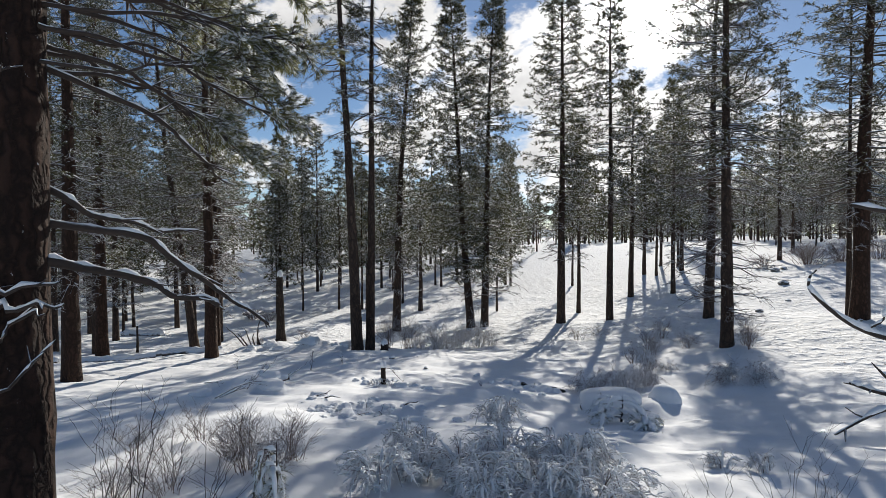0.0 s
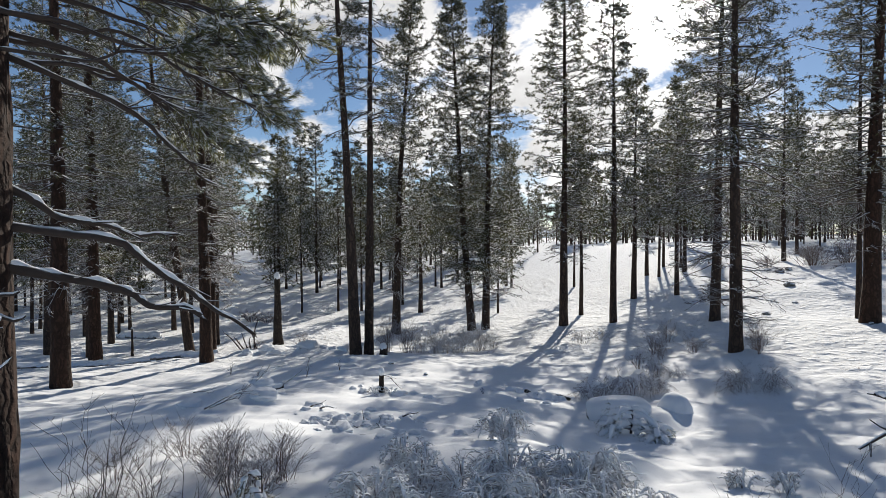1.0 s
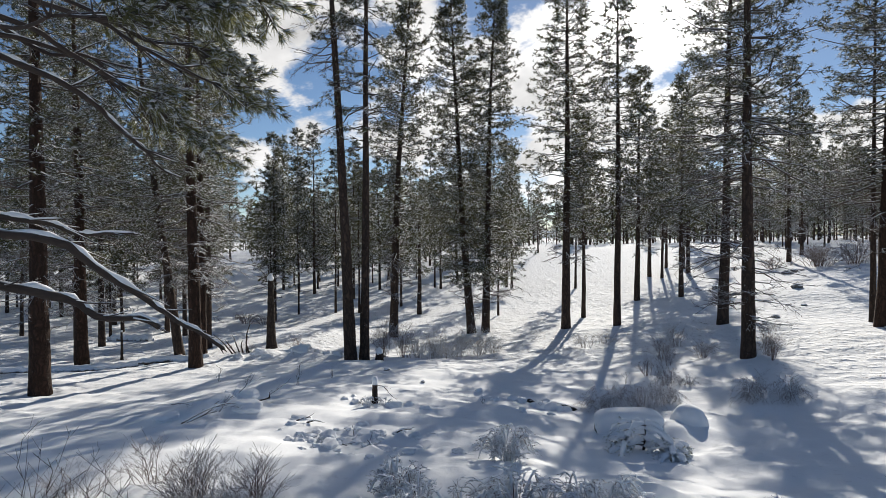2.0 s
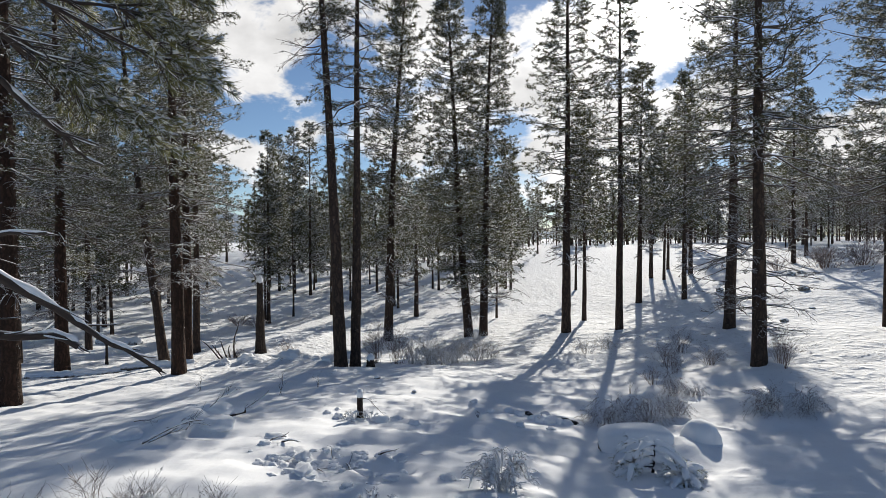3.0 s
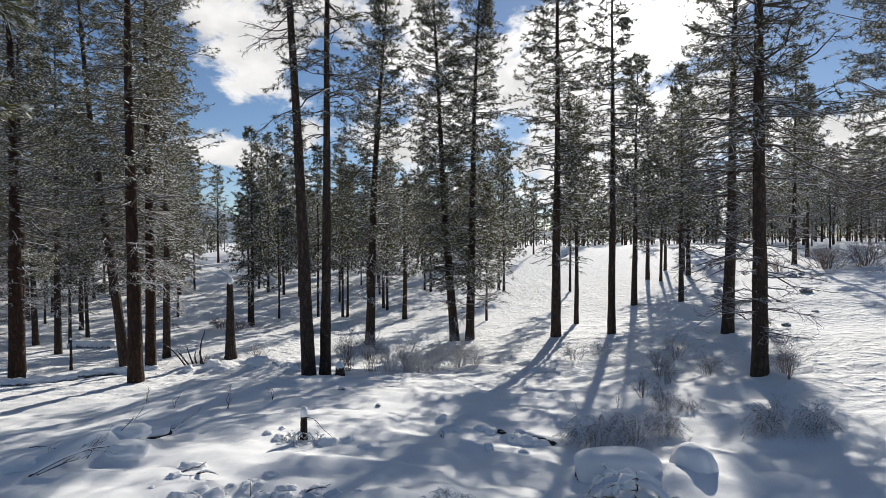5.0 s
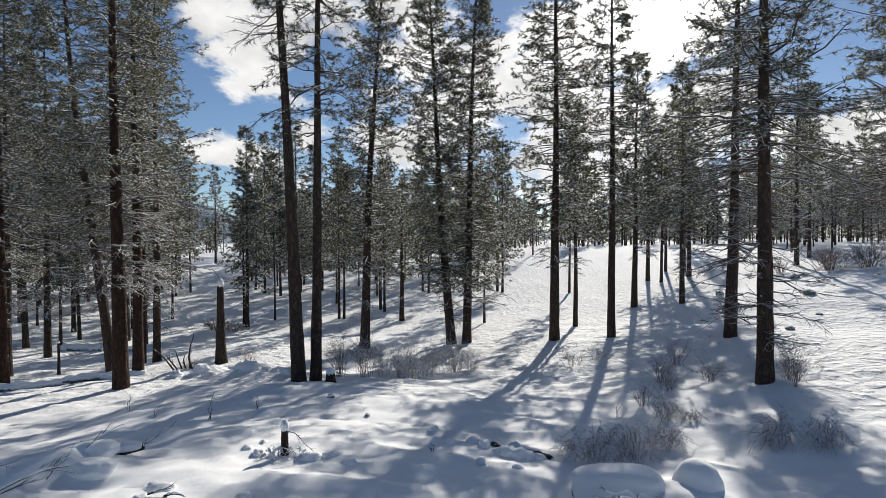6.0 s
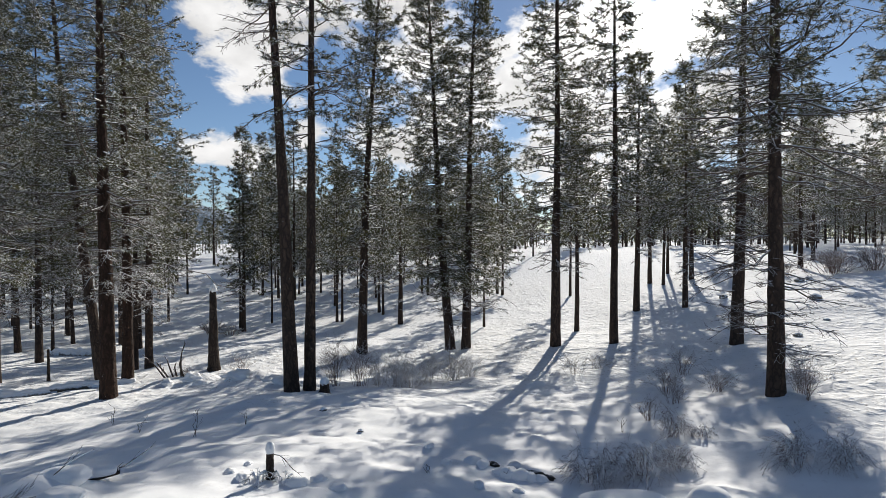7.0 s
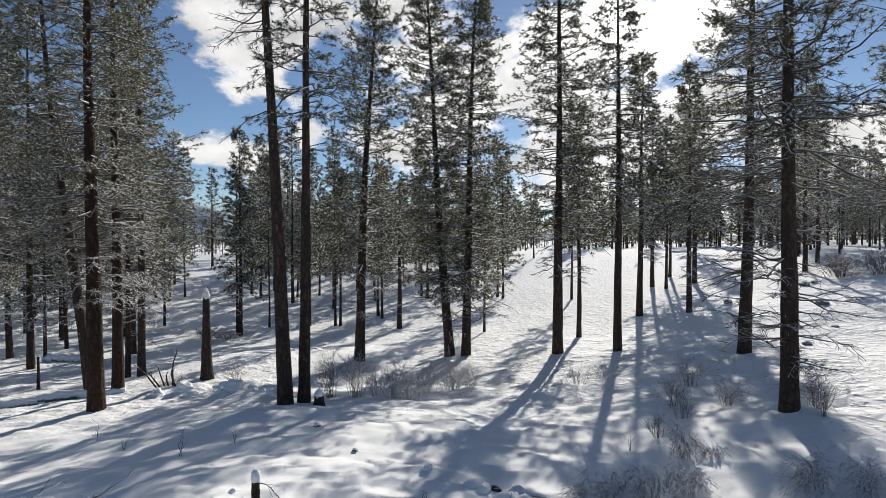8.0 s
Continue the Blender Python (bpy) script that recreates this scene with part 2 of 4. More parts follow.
def mesh_of(name, verts, faces, material, smooth=True):
    me = bpy.data.meshes.new(name)
    verts = np.asarray(verts, dtype=np.float32).reshape(-1, 3)
    faces = np.asarray(faces, dtype=np.int32)
    n, k = faces.shape
    me.vertices.add(len(verts))
    me.vertices.foreach_set("co", verts.ravel())
    me.loops.add(n * k)
    me.loops.foreach_set("vertex_index", faces.ravel())
    me.polygons.add(n)
    me.polygons.foreach_set("loop_start", np.arange(0, n * k, k, dtype=np.int32))
    me.polygons.foreach_set("use_smooth", np.full(n, smooth))
    me.update(calc_edges=True)
    me.materials.append(material)
    return me


def sheet(xs, ys, height, name, material):
    w = len(xs)
    verts = [(x, y, height(x, y)) for y in ys for x in xs]
    j, i = np.mgrid[0:len(ys) - 1, 0:w - 1]
    a = (j * w + i).ravel()
    return mesh_of(name, verts, np.stack([a, a + 1, a + w + 1, a + w], -1), material)


ground = new("ground", sheet(spread(0, 9, -1900, 1900, 0.13, 0.05), spread(12, 8, -500, 3300, 0.11, 0.045), ground_height, "ground", SNOW))
tagged(ground, "sunlit and shaded snow over gently rolling forest ground", "snow", kind="structure")


def hill_height(x, y):
    return -6 + 138 * math.exp(-((x + 860) / 330) ** 2) * math.exp(-((y - 1700) / 260) ** 2) + 34 * math.exp(-((x - 500) / 900) ** 2 - ((y - 1900) / 260) ** 2) \
        + 10 * noise.noise(Vector((x * 0.008, y * 0.008, 1.0)))


# the blue-grey haze of distance is mixed into the forest colours
m = Nodes("hazed_distant_forest", 0.95)
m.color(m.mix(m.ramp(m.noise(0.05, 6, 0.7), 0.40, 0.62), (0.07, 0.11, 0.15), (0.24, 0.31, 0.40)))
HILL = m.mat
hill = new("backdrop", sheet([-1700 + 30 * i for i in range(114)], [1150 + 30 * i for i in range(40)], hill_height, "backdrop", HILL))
tagged(hill, "wooded mountain far behind the trees, its blue-grey haze painted on", "mountain", kind="structure")

# ---- building blocks ----


def part(name, me, parent, label=""):
    ob = new(name, me)
    ob.parent = parent
    if label:
        ob["label"] = label
    return ob


def thing(name, x, y, label, category, group="", kind="", sink=0.0, turn=0.0):
    root = new(name)
    root.empty_display_size = 0.3
    root.location = (x, y, ground_height(x, y) - sink)
    root.rotation_euler = (0, 0, radians(turn))
    return tagged(root, label, category, group, kind)


def unit(v):
    return v / np.maximum(np.linalg.norm(v, axis=-1, keepdims=True), 1e-9)


def tubes(paths, radii, sides):
    """Verts and quads of many tubes: paths (B, n, 3), radii (B, n)."""
    count, n, _ = paths.shape
    along = unit(np.gradient(paths, axis=1))
    aside = np.where(np.abs(along[..., 2:]) > 0.8, np.array([1.0, 0, 0]), np.array([0, 0, 1.0]))
    u = unit(np.cross(along, aside))
    v = np.cross(u, along)
    ang = np.arange(sides) * 2 * np.pi / sides
    ring = u[:, :, None] * np.cos(ang)[:, None] + v[:, :, None] * np.sin(ang)[:, None]
    verts = (paths[:, :, None] + ring * radii[:, :, None, None]).reshape(-1, 3)
    b, i, k = np.meshgrid(np.arange(count), np.arange(n - 1), np.arange(sides), indexing="ij")
    o = (b * n + i) * sides
    k2 = (k + 1) % sides
    quads = np.stack([o + k, o + k2, o + sides + k2, o + sides + k], -1).reshape(-1, 4)
    return verts, quads


def blades(rng, at, aim, count, length, width, fan):
    """Needle tufts: count thin triangles round each point in at, aimed along aim."""
    t = len(at)
    d = unit(aim[:, None] + rng.normal(0, fan, (t, count, 3)))
    span = length * rng.uniform(0.7, 1.15, (t, count, 1))
    base = at[:, None] - aim[:, None] * length * 0.5 * rng.uniform(0, 1, (t, count, 1))
    side = unit(np.cross(d, rng.normal(0, 1, (t, count, 3)))) * width * 0.5
    verts = np.stack([base - side, base + side, base + d * span], 2).reshape(-1, 3)
    return verts, np.arange(len(verts)).reshape(-1, 3)


def pads(rng, at, size):
    """Small domed pads of snow lying at the points."""
    t, k = len(at), 5
    ang = np.arange(k) * 2 * np.pi / k + rng.uniform(0, 6, (t, 1))
    r = size * rng.uniform(0.5, 1.2, (t, k))
    squash = rng.uniform(0.5, 1.0, (t, 1))
    ring = np.stack([np.cos(ang) * r, np.sin(ang) * r * squash, rng.uniform(-0.5, 0.1, (t, k)) * size], -1) + at[:, None]
    top = at[:, None] + np.array([0, 0, 0.45]) * size
    verts = np.concatenate([top, ring], 1).reshape(-1, 3)
    o = np.arange(t)[:, None] * (k + 1)
    i = np.arange(k)[None]
    a, b = o + 1 + i, o + 1 + (i + 1) % k
    return verts, np.stack([np.broadcast_to(o, a.shape), a, b], -1).reshape(-1, 3)


def trunk_line(rng, height, lean, bend, n):
    s = np.linspace(0, 1, n)
    x = lean[0] * height * s + bend[0] * np.sin(s * np.pi) + 0.002 * min(height, 10) * np.sin(s * 9 + rng.uniform(0, 6))
    y = lean[1] * height * s + bend[1] * np.sin(s * np.pi) + 0.002 * min(height, 10) * np.sin(s * 8 + rng.uniform(0, 6))
    return np.stack([x, y, s * height], -1)


def trunk_mesh(rng, line, girth, height, sides, name="trunk", material=None, top=0.1, flare=0.10):
    n = len(line)
    h = line[:, 2]
    r = girth * 0.475 * (1 - (1 - top) * (np.maximum(h, 0) / height) ** 0.9) * (1 + flare * np.exp(-np.maximum(h, 0) / (0.5 * girth + 0.08)))
    verts, quads = tubes(line[None], r[None], sides)
    v = verts.reshape(n, sides, 3)
    v += (v - line[:, None]) * rng.normal(0, 0.045, (n, sides, 1))
    return mesh_of(name, v.reshape(-1, 3), quads, material)


def limbs(rng, line, heights, azimuth, length, rise, curl, girth, n=6, wiggle=0.03):
    """Polylines of limbs that leave the trunk line, and their radii."""
    b = len(heights)
    s = np.linspace(0, 1, n)[None]
    x0 = np.interp(heights, line[:, 2], line[:, 0])[:, None]
    y0 = np.interp(heights, line[:, 2], line[:, 1])[:, None]
    swing = azimuth[:, None] + rng.normal(0, 0.18, (b, 1)) * s
    reach = length[:, None] * s
    x, y = x0 + np.cos(swing) * reach, y0 + np.sin(swing) * reach
    z = heights[:, None] + length[:, None] * (rise[:, None] * s + curl[:, None] * s * s)
    p = np.stack([x, y, z], -1)
    p[:, 1:] += rng.normal(0, 1, (b, n - 1, 3)) * wiggle * length[:, None, None]
    return p, girth[:, None] * (1 - 0.8 * s)


def side_twigs(rng, paths, per, low, spread_out, size, n=3, sag=0.0):
    """Shorter twigs leaving both sides of each limb; sag lets them droop under their load."""
    b, m, _ = paths.shape
    s = rng.uniform(low, 1.0, (b, per))
    f = s * (m - 1)
    i = np.minimum(f.astype(int), m - 2)
    w = (f - i)[..., None]
    rows = np.arange(b)[:, None]
    at = paths[rows, i] * (1 - w) + paths[rows, i + 1] * w
    along = unit(paths[rows, i + 1] - paths[rows, i])
    aside = unit(np.cross(along, np.array([0, 0, 1.0])))
    sign = np.where(rng.random((b, per, 1)) < 0.5, -1.0, 1.0)
    d = unit(along + aside * sign * spread_out * rng.uniform(0.5, 1.3, (b, per, 1)) + np.array([0, 0, 1.0]) * rng.normal(0.15 - 0.15 * sag, 0.25, (b, per, 1)))
    whole = np.linalg.norm(paths[:, -1] - paths[:, 0], axis=-1)[:, None]
    span = size * (0.35 + whole * (1.15 - s) * 0.5) * rng.uniform(0.6, 1.3, (b, per))
    q = np.linspace(0, 1, n)[None, None, :, None]
    p = at[:, :, None] + d[:, :, None] * span[..., None, None] * q
    p = p + np.array([0, 0, 1.0]) * (q ** 2) * span[..., None, None] * rng.uniform(-0.15 - 0.15 * sag, 0.35 - 0.2 * sag, (b, per, 1, 1))
    return p.reshape(-1, n, 3), np.repeat(d.reshape(-1, 3)[:, None], 1, 1)[:, 0]


def joined(*sets):
    verts, faces, o = [], [], 0
    for v, f in sets:
        verts.append(v)
        faces.append(f + o)
        o += len(v)
    return np.concatenate(verts), np.concatenate(faces)


PINE_LABEL = "tall ponderosa pine with dark bark and snow-dusted needles"


def pine_parts(root, seed, height, girth, live, radius, dead, lean=(0, 0), bend=(0, 0), detail=2, bark=None, density=1.0, snow=0.38, fine_needles=False):
    """Trunk, live limbs, dead limbs, needles and clinging snow of one pine, from its base."""
    rng = np.random.default_rng(seed)
    line = trunk_line(rng, height, lean, bend, (10, 16, 30)[detail])
    low = line[:1] + np.array([[0, 0, -0.35]])
    line = np.concatenate([low, line])
    part("trunk", trunk_mesh(rng, line, girth, height, (6, 9, 16)[detail], "trunk", bark or BARK), root)
    # live crown: limbs sag out of the trunk, lift at their ends and carry flat sprays of tufted twigs
    gap = (0.55, 0.38, 0.34)[detail] / density
    whorls = np.arange(live, height - 0.25, gap)
    per = (4, 4, 5)[detail]
    h = np.repeat(whorls, per) + rng.normal(0, 0.10, len(whorls) * per)
    h = np.clip(h, live - 0.4, height - 0.15)
    az = rng.uniform(0, 2 * np.pi, len(h))
    f = np.clip((h - live) / (height - live), 0, 1)
    shape = np.minimum(1.0, 0.72 + 1.4 * f) * (1 - f) ** 0.72 + 0.07
    lobe = 1 + 0.22 * np.sin(az * 2 + h * 0.9 + seed) + 0.15 * np.sin(az + h * 2.3)
    ln = radius * shape * lobe * rng.uniform(0.5, 1.12, len(h))
    keep = rng.random(len(h)) < 0.94
    h, az, f, ln = h[keep], az[keep], f[keep], ln[keep]
    rise = -0.30 + 0.75 * f ** 1.2 + rng.normal(0, 0.10, len(h))
    curl = 0.24 - 0.05 * f + rng.normal(0, 0.09, len(h))
    thick = 0.010 + 0.011 * ln
    paths, radii = limbs(rng, line, h, az, ln, rise, curl, thick)
    twigs, _ = side_twigs(rng, paths, (4, 5, 7)[detail], 0.22, 0.95, 0.60, sag=1.0)
    tw_r = np.tile(np.array([[0.008, 0.006, 0.004]]), (len(twigs), 1))
    keys = ([0, 3, 5], [0, 3, 5], [0, 2, 3, 5])[detail]
    sets = [tubes(paths[:, keys], radii[:, keys], 3)]
    if detail > 0:
        sets.append(tubes(twigs[:, [0, 2]], tw_r[:, [0, 2]], 3))
    tagged(part("bough", mesh_of("bough", *joined(*sets), LIMB), root), kind="stuff")
    tips = [twigs[:, 2], twigs[:, 1], paths[:, -1]]
    tip_aim = [unit(twigs[:, 2] - twigs[:, 1]), unit(twigs[:, 2] - twigs[:, 0]), unit(paths[:, -1] - paths[:, -2])]
    if detail > 0:
        sprigs, _ = side_twigs(rng, twigs, 1, 0.25, 0.9, 0.42, sag=1.0)
        tips.append(sprigs[:, 2])
        tip_aim.append(unit(sprigs[:, 2] - sprigs[:, 0]))
    tips, tip_aim = np.concatenate(tips), np.concatenate(tip_aim)
    some = rng.random(len(tips)) < 0.9
    tips, tip_aim = tips[some], tip_aim[some]
    tip_aim = unit(tip_aim + np.array([0, 0, -0.12]) + rng.normal(0, 0.18, tips.shape))
    crown = line[-1] + np.array([[0, 0, 0.05]])
    tips = np.concatenate([tips, np.repeat(crown, 3, 0) - np.array([[0, 0, 0.0], [0, 0, 0.2], [0, 0, 0.4]])])
    tip_aim = np.concatenate([tip_aim, np.repeat(np.array([[0, 0, 1.0]]), 3, 0)])
    count, width, size = ((5, 0.12, 0.34), (6, 0.052, 0.21), (9, 0.027, 0.155))[detail]
    if fine_needles:
        count, width, size = 14, 0.0155, 0.145
    tagged(part("crown", mesh_of("crown", *blades(rng, tips, tip_aim, count, size, width, 0.68), NEEDLE if detail else FAR_NEEDLE, False), root, "dark green needles touched with rime"), kind="stuff")
    if snow:
        pick = rng.random(len(tips)) < snow * (1.0, 0.9, 0.9)[detail]
        spots = tips[pick] + tip_aim[pick] * size * 0.2 + np.array([0, 0, size * 0.22])
        tagged(part("crown_snow", mesh_of("crown_snow", *pads(rng, spots, (0.13, 0.075, 0.048)[detail]), CAP), root, "snow lying on the boughs"), kind="stuff")
    # dead limbs below the crown
    if dead is not None and dead < live:
        number = int((live - dead) * (3.0, 9.0, 12.0)[detail])
        h = rng.uniform(dead, live + 0.8, number)
        az = rng.uniform(0, 2 * np.pi, number)
        f = (h - dead) / (live - dead)
        ln = radius * (0.45 + 0.55 * f) * rng.uniform(0.3, 1.15, number)
        paths, radii = limbs(rng, line, h, az, ln, rng.normal(-0.16, 0.16, number), rng.normal(0.02, 0.16, number), 0.010 + 0.009 * ln, 6, 0.035)
        per = (2, 6, 10)[detail]
        twigs, _ = side_twigs(rng, paths, per, 0.2, 0.8, 0.55, sag=0.8)
        tw_r = np.tile(np.array([[0.009, 0.006, 0.003]]) * (2.4, 1.5, 1.05)[detail], (len(twigs), 1))
        fine, _ = side_twigs(rng, twigs, (1, 1, 2)[detail], 0.2, 0.9, 0.30, sag=0.8)
        fine = fine[:, [0, 2]]
        fine_r = np.tile(np.array([[0.006, 0.004]]) * (2.4, 1.5, 1.0)[detail], (len(fine), 1))
        if detail == 2:
            for i in range(number):
                k, k2 = slice(i * per, (i + 1) * per), slice(i * per * 2, (i + 1) * per * 2)
                part("dead_limb", mesh_of("dead_limb", *joined(tubes(paths[i:i + 1], radii[i:i + 1], 5), tubes(twigs[k], tw_r[k], 3), tubes(fine[k2], fine_r[k2], 3)), TWIG), root)
        else:
            tagged(part("dead_brush", mesh_of("dead_brush", *joined(tubes(paths, radii * 1.3, 4), tubes(twigs, tw_r, 3), tubes(fine, fine_r, 3)), RIMED), root, "bare rimed dead limbs"), kind="stuff")


GROVE = "pines of the clearing"
SEEDS = iter(range(100, 9999))


def pine(x, y, height, girth, live, radius, dead, lean=(0, 0), bend=(0, 0), label=PINE_LABEL, **more):
    root = thing("pine_tree", x, y, label, "tree", GROVE, sink=0.05)
    pine_parts(root, next(SEEDS), height, girth, live, radius, dead, lean, bend, **more)
    return root


# ---- pines round the clearing ----
RED = "tall ponderosa pine with red-brown bark and bare lower limbs"
pine(-3.10, 20.6, 18.5, 0.45, 11.0, 1.6, 9.2, (-0.047, 0), label="tall leaning pine with a long bare trunk", density=0.6, fine_needles=True)
pine(-2.72, 21.0, 18.2, 0.37, 8.2, 2.0, 7.0, (0.012, 0), density=0.6, fine_needles=True)
pine(-2.52, 30.2, 18.0, 0.50, 4.4, 2.35, 2.2, (0.055, 0), (-0.15, 0), density=1.6)
pine(1.50, 30.8, 18.2, 0.48, 3.1, 2.4, 1.2, (-0.057, 0), (-0.1, 0), density=1.7)
pine(2.24, 30.5, 18.4, 0.46, 3.1, 2.35, 1.2, (0.03, 0), (-0.1, 0), density=1.7)
pine(5.86, 28.1, 18.7, 0.46, 5.2, 2.35, 3.2, (0.004, 0), density=1.45, label="tall straight pine in sparse snow-dusted needles")
pine(7.80, 32.6, 11.5, 0.27, 4.6, 1.25, 2.8, detail=1)
pine(8.02, 27.2, 17.2, 0.36, 6.2, 1.9, 4.2, density=1.1)
pine(12.15, 36.7, 14.6, 0.38, 4.8, 2.1, 2.6, (0.012, 0), detail=1, density=1.5)
pine(14.5, 35.7, 13.4, 0.32, 4.6, 1.8, 1.8, detail=1, density=1.5)
pine(11.30, 24.1, 17.4, 0.45, 5.2, 2.7, 1.0, (0.02, 0), density=1.45, fine_needles=True)
pine(8.80, 17.55, 17.2, 0.41, 6.2, 2.5, 1.0, (-0.008, 0), density=1.25, label="tall pine with rimed dead limbs low on its trunk", fine_needles=True)
pine(15.40, 21.0, 18.5, 0.66, 5.0, 3.5, 2.6, (0.03, 0), bark=RED_BARK, fine_needles=True)
pine(15.9, 22.2, 15.0, 0.24, 5.2, 2.0, 3.0, fine_needles=True)
pine(-11.3, 17.15, 17.5, 0.58, 6.2, 2.6, 3.0, bark=RED_BARK, label=RED, fine_needles=True)
pine(-14.4, 23.9, 18, 0.54, 6.0, 2.7, 2.4, (-0.01, 0), bark=RED_BARK, label=RED, fine_needles=True)
pine(-8.75, 21.3, 18.2, 0.50, 6.2, 2.6, 3.0, (-0.012, 0), bark=RED_BARK, label=RED, fine_needles=True)
pine(-9.6, 23.9, 17.5, 0.40, 5.0, 2.4, 2.4, (-0.005, 0), bark=RED_BARK, label=RED, fine_needles=True)
pine(-10.5, 24.0, 17, 0.40, 5.8, 2.2, 2.6, (-0.11, 0), (-0.2, 0), label="leaning pine with a crooked dark trunk", fine_needles=True)
pine(-11.3, 28.6, 17.5, 0.36, 3.8, 2.5, 1.6)
pine(-12.2, 29.2, 16, 0.26, 4.0, 2.2, 1.6, detail=1)
pine(-19.1, 33.0, 18, 0.40, 4.2, 2.4, 1.6, detail=1)
pine(-19.8, 35.0, 13, 0.19, 3.6, 1.8, 1.4, detail=1)
pine(-19.6, 28.5, 18, 0.40, 4.4, 2.4, 1.8, detail=1)
pine(-16.9, 27.5, 17, 0.34, 4.6, 2.4, 1.8)

# pines that stand farther off
pine(-12.6, 43.8, 14.2, 0.32, 3.2, 2.2, 1.6, detail=1, density=1.15)
pine(-13.0, 44.2, 12.0, 0.20, 3.6, 1.5, 2.0, detail=1, density=1.15)
pine(-11.7, 47.2, 13.0, 0.18, 4.0, 1.4, 2.2, detail=1, density=1.15)
pine(-17.1, 62.2, 16.5, 0.29, 3.2, 2.5, 2.2, detail=1, density=1.15)
pine(-15.0, 60.3, 17.0, 0.28, 3.2, 2.5, 2.2, detail=1, density=1.15)
pine(-13.2, 59.5, 17.5, 0.34, 3.2, 2.5, 2.2, detail=1, density=1.15)
pine(-8.7, 47.4, 13.5, 0.22, 3.8, 1.5, 2.0, detail=1, density=1.15)
pine(-8.4, 54.8, 15.0, 0.22, 3.8, 1.7, 2.0, detail=1, density=1.15)
pine(-6.7, 46.7, 12.5, 0.22, 4.0, 1.5, 2.0, detail=1, density=1.15)
pine(-6.3, 46.6, 11.5, 0.22, 4.0, 1.3, 2.0, detail=1, density=1.15)
pine(-3.9, 49.8, 11.0, 0.28, 3.6, 1.8, 1.6, detail=1, density=1.15)
pine(-3.5, 48.7, 11.5, 0.23, 3.6, 1.4, 1.6, detail=1, density=1.15)
pine(-1.73, 43.4, 10.0, 0.40, 3.2, 1.9, 1.0, detail=1, density=1.15)
pine(-0.8, 59.0, 11.5, 0.24, 3.4, 1.7, 1.6, detail=1, density=1.15)
pine(-0.2, 57.8, 10.5, 0.27, 3.4, 1.7, 1.6, detail=1, density=1.15)
pine(3.6, 37.8, 8.5, 0.17, 2.4, 1.2, 1.0, detail=1, density=1.15)
pine(5.9, 53.4, 13.5, 0.26, 3.2, 1.9, 1.4, detail=1, density=1.15)
pine(6.2, 52.2, 13.0, 0.24, 3.0, 1.7, 1.4, detail=1, density=1.15)
pine(13.4, 81.0, 9.0, 0.26, 4.0, 0.9, 2.0, detail=1, density=1.15)
pine(10.7, 46.8, 12.5, 0.22, 4.6, 1.4, 2.6, detail=1, density=1.15)
pine(16.7, 47.0, 13.8, 0.35, 4.4, 1.8, 2.4, detail=1, density=1.15)
pine(17.1, 45.4, 11.5, 0.25, 4.4, 1.5, 2.2, detail=1, density=1.15)
pine(19.6, 51.0, 13.0, 0.29, 4.6, 1.7, 2.2, detail=1, density=1.15)
pine(19.2, 45.6, 13.5, 0.38, 4.4, 1.9, 2.0, detail=1, density=1.15)
pine(20.3, 49.0, 11.0, 0.25, 4.4, 1.6, 2.0, detail=1, density=1.15)
pine(26.7, 45.0, 15.8, 0.37, 4.4, 2.1, 1.8, detail=1, density=1.15)
pine(30.3, 49.1, 14.0, 0.32, 4.4, 1.9, 1.6, detail=1, density=1.15)
pine(-24.7, 62.0, 15.0, 0.23, 3.8, 1.8, 2.0, detail=1, density=1.15)
pine(-19.9, 48.1, 13.5, 0.22, 3.6, 1.8, 1.8, detail=1, density=1.15)
pine(-30.6, 54.8, 15.5, 0.26, 3.8, 1.9, 1.8, detail=1, density=1.15)
pine(-30.2, 56.7, 17.0, 0.32, 3.8, 2.0, 1.8, detail=1, density=1.15)
pine(-33.0, 52.0, 15.5, 0.25, 3.8, 1.9, 1.8, detail=1, density=1.15)
pine(-33.5, 90.6, 15.0, 0.40, 4.0, 1.8, 2.0, detail=1, density=1.15)

# ---- woods behind ----


def pattern_pine(seed, height, girth, live, radius, dead, detail):
    root = new("pine_tree")
    root.empty_display_size = 0.3
    tagged(root, "pine in the woods behind, dusted with snow", "tree", "pines of the woods behind")
    pine_parts(root, seed, height, girth, live, radius, dead, detail=detail)
    return root


PATTERNS = [pattern_pine(31, 15, 0.30, 4.0, 2.0, 1.6, 1), pattern_pine(32, 13, 0.26, 4.6, 1.7, 1.8, 1), pattern_pine(33, 16, 0.32, 3.6, 2.2, 1.8, 1), pattern_pine(34, 11, 0.22, 2.6, 1.7, 1.0, 1)]
FAR_PATTERNS = [pattern_pine(41, 15, 0.34, 3.4, 2.2, 1.8, 0), pattern_pine(42, 17, 0.36, 3.8, 2.4, 2.0, 0), pattern_pine(43, 12, 0.28, 2.4, 1.9, 1.4, 0)]


def plant(pattern, x, y, rng, first, size):
    s = size * rng.uniform(0.82, 1.15)
    m = pose(x, y, ground_height(x, y) - 0.08, rng.uniform(-1.5, 1.5), rng.uniform(-1.5, 1.5), rng.uniform(0, 360))
    if first:
        pattern.matrix_basis = m
        return
    made = copy_thing(pattern, m)
    made.scale = (s, s, s)


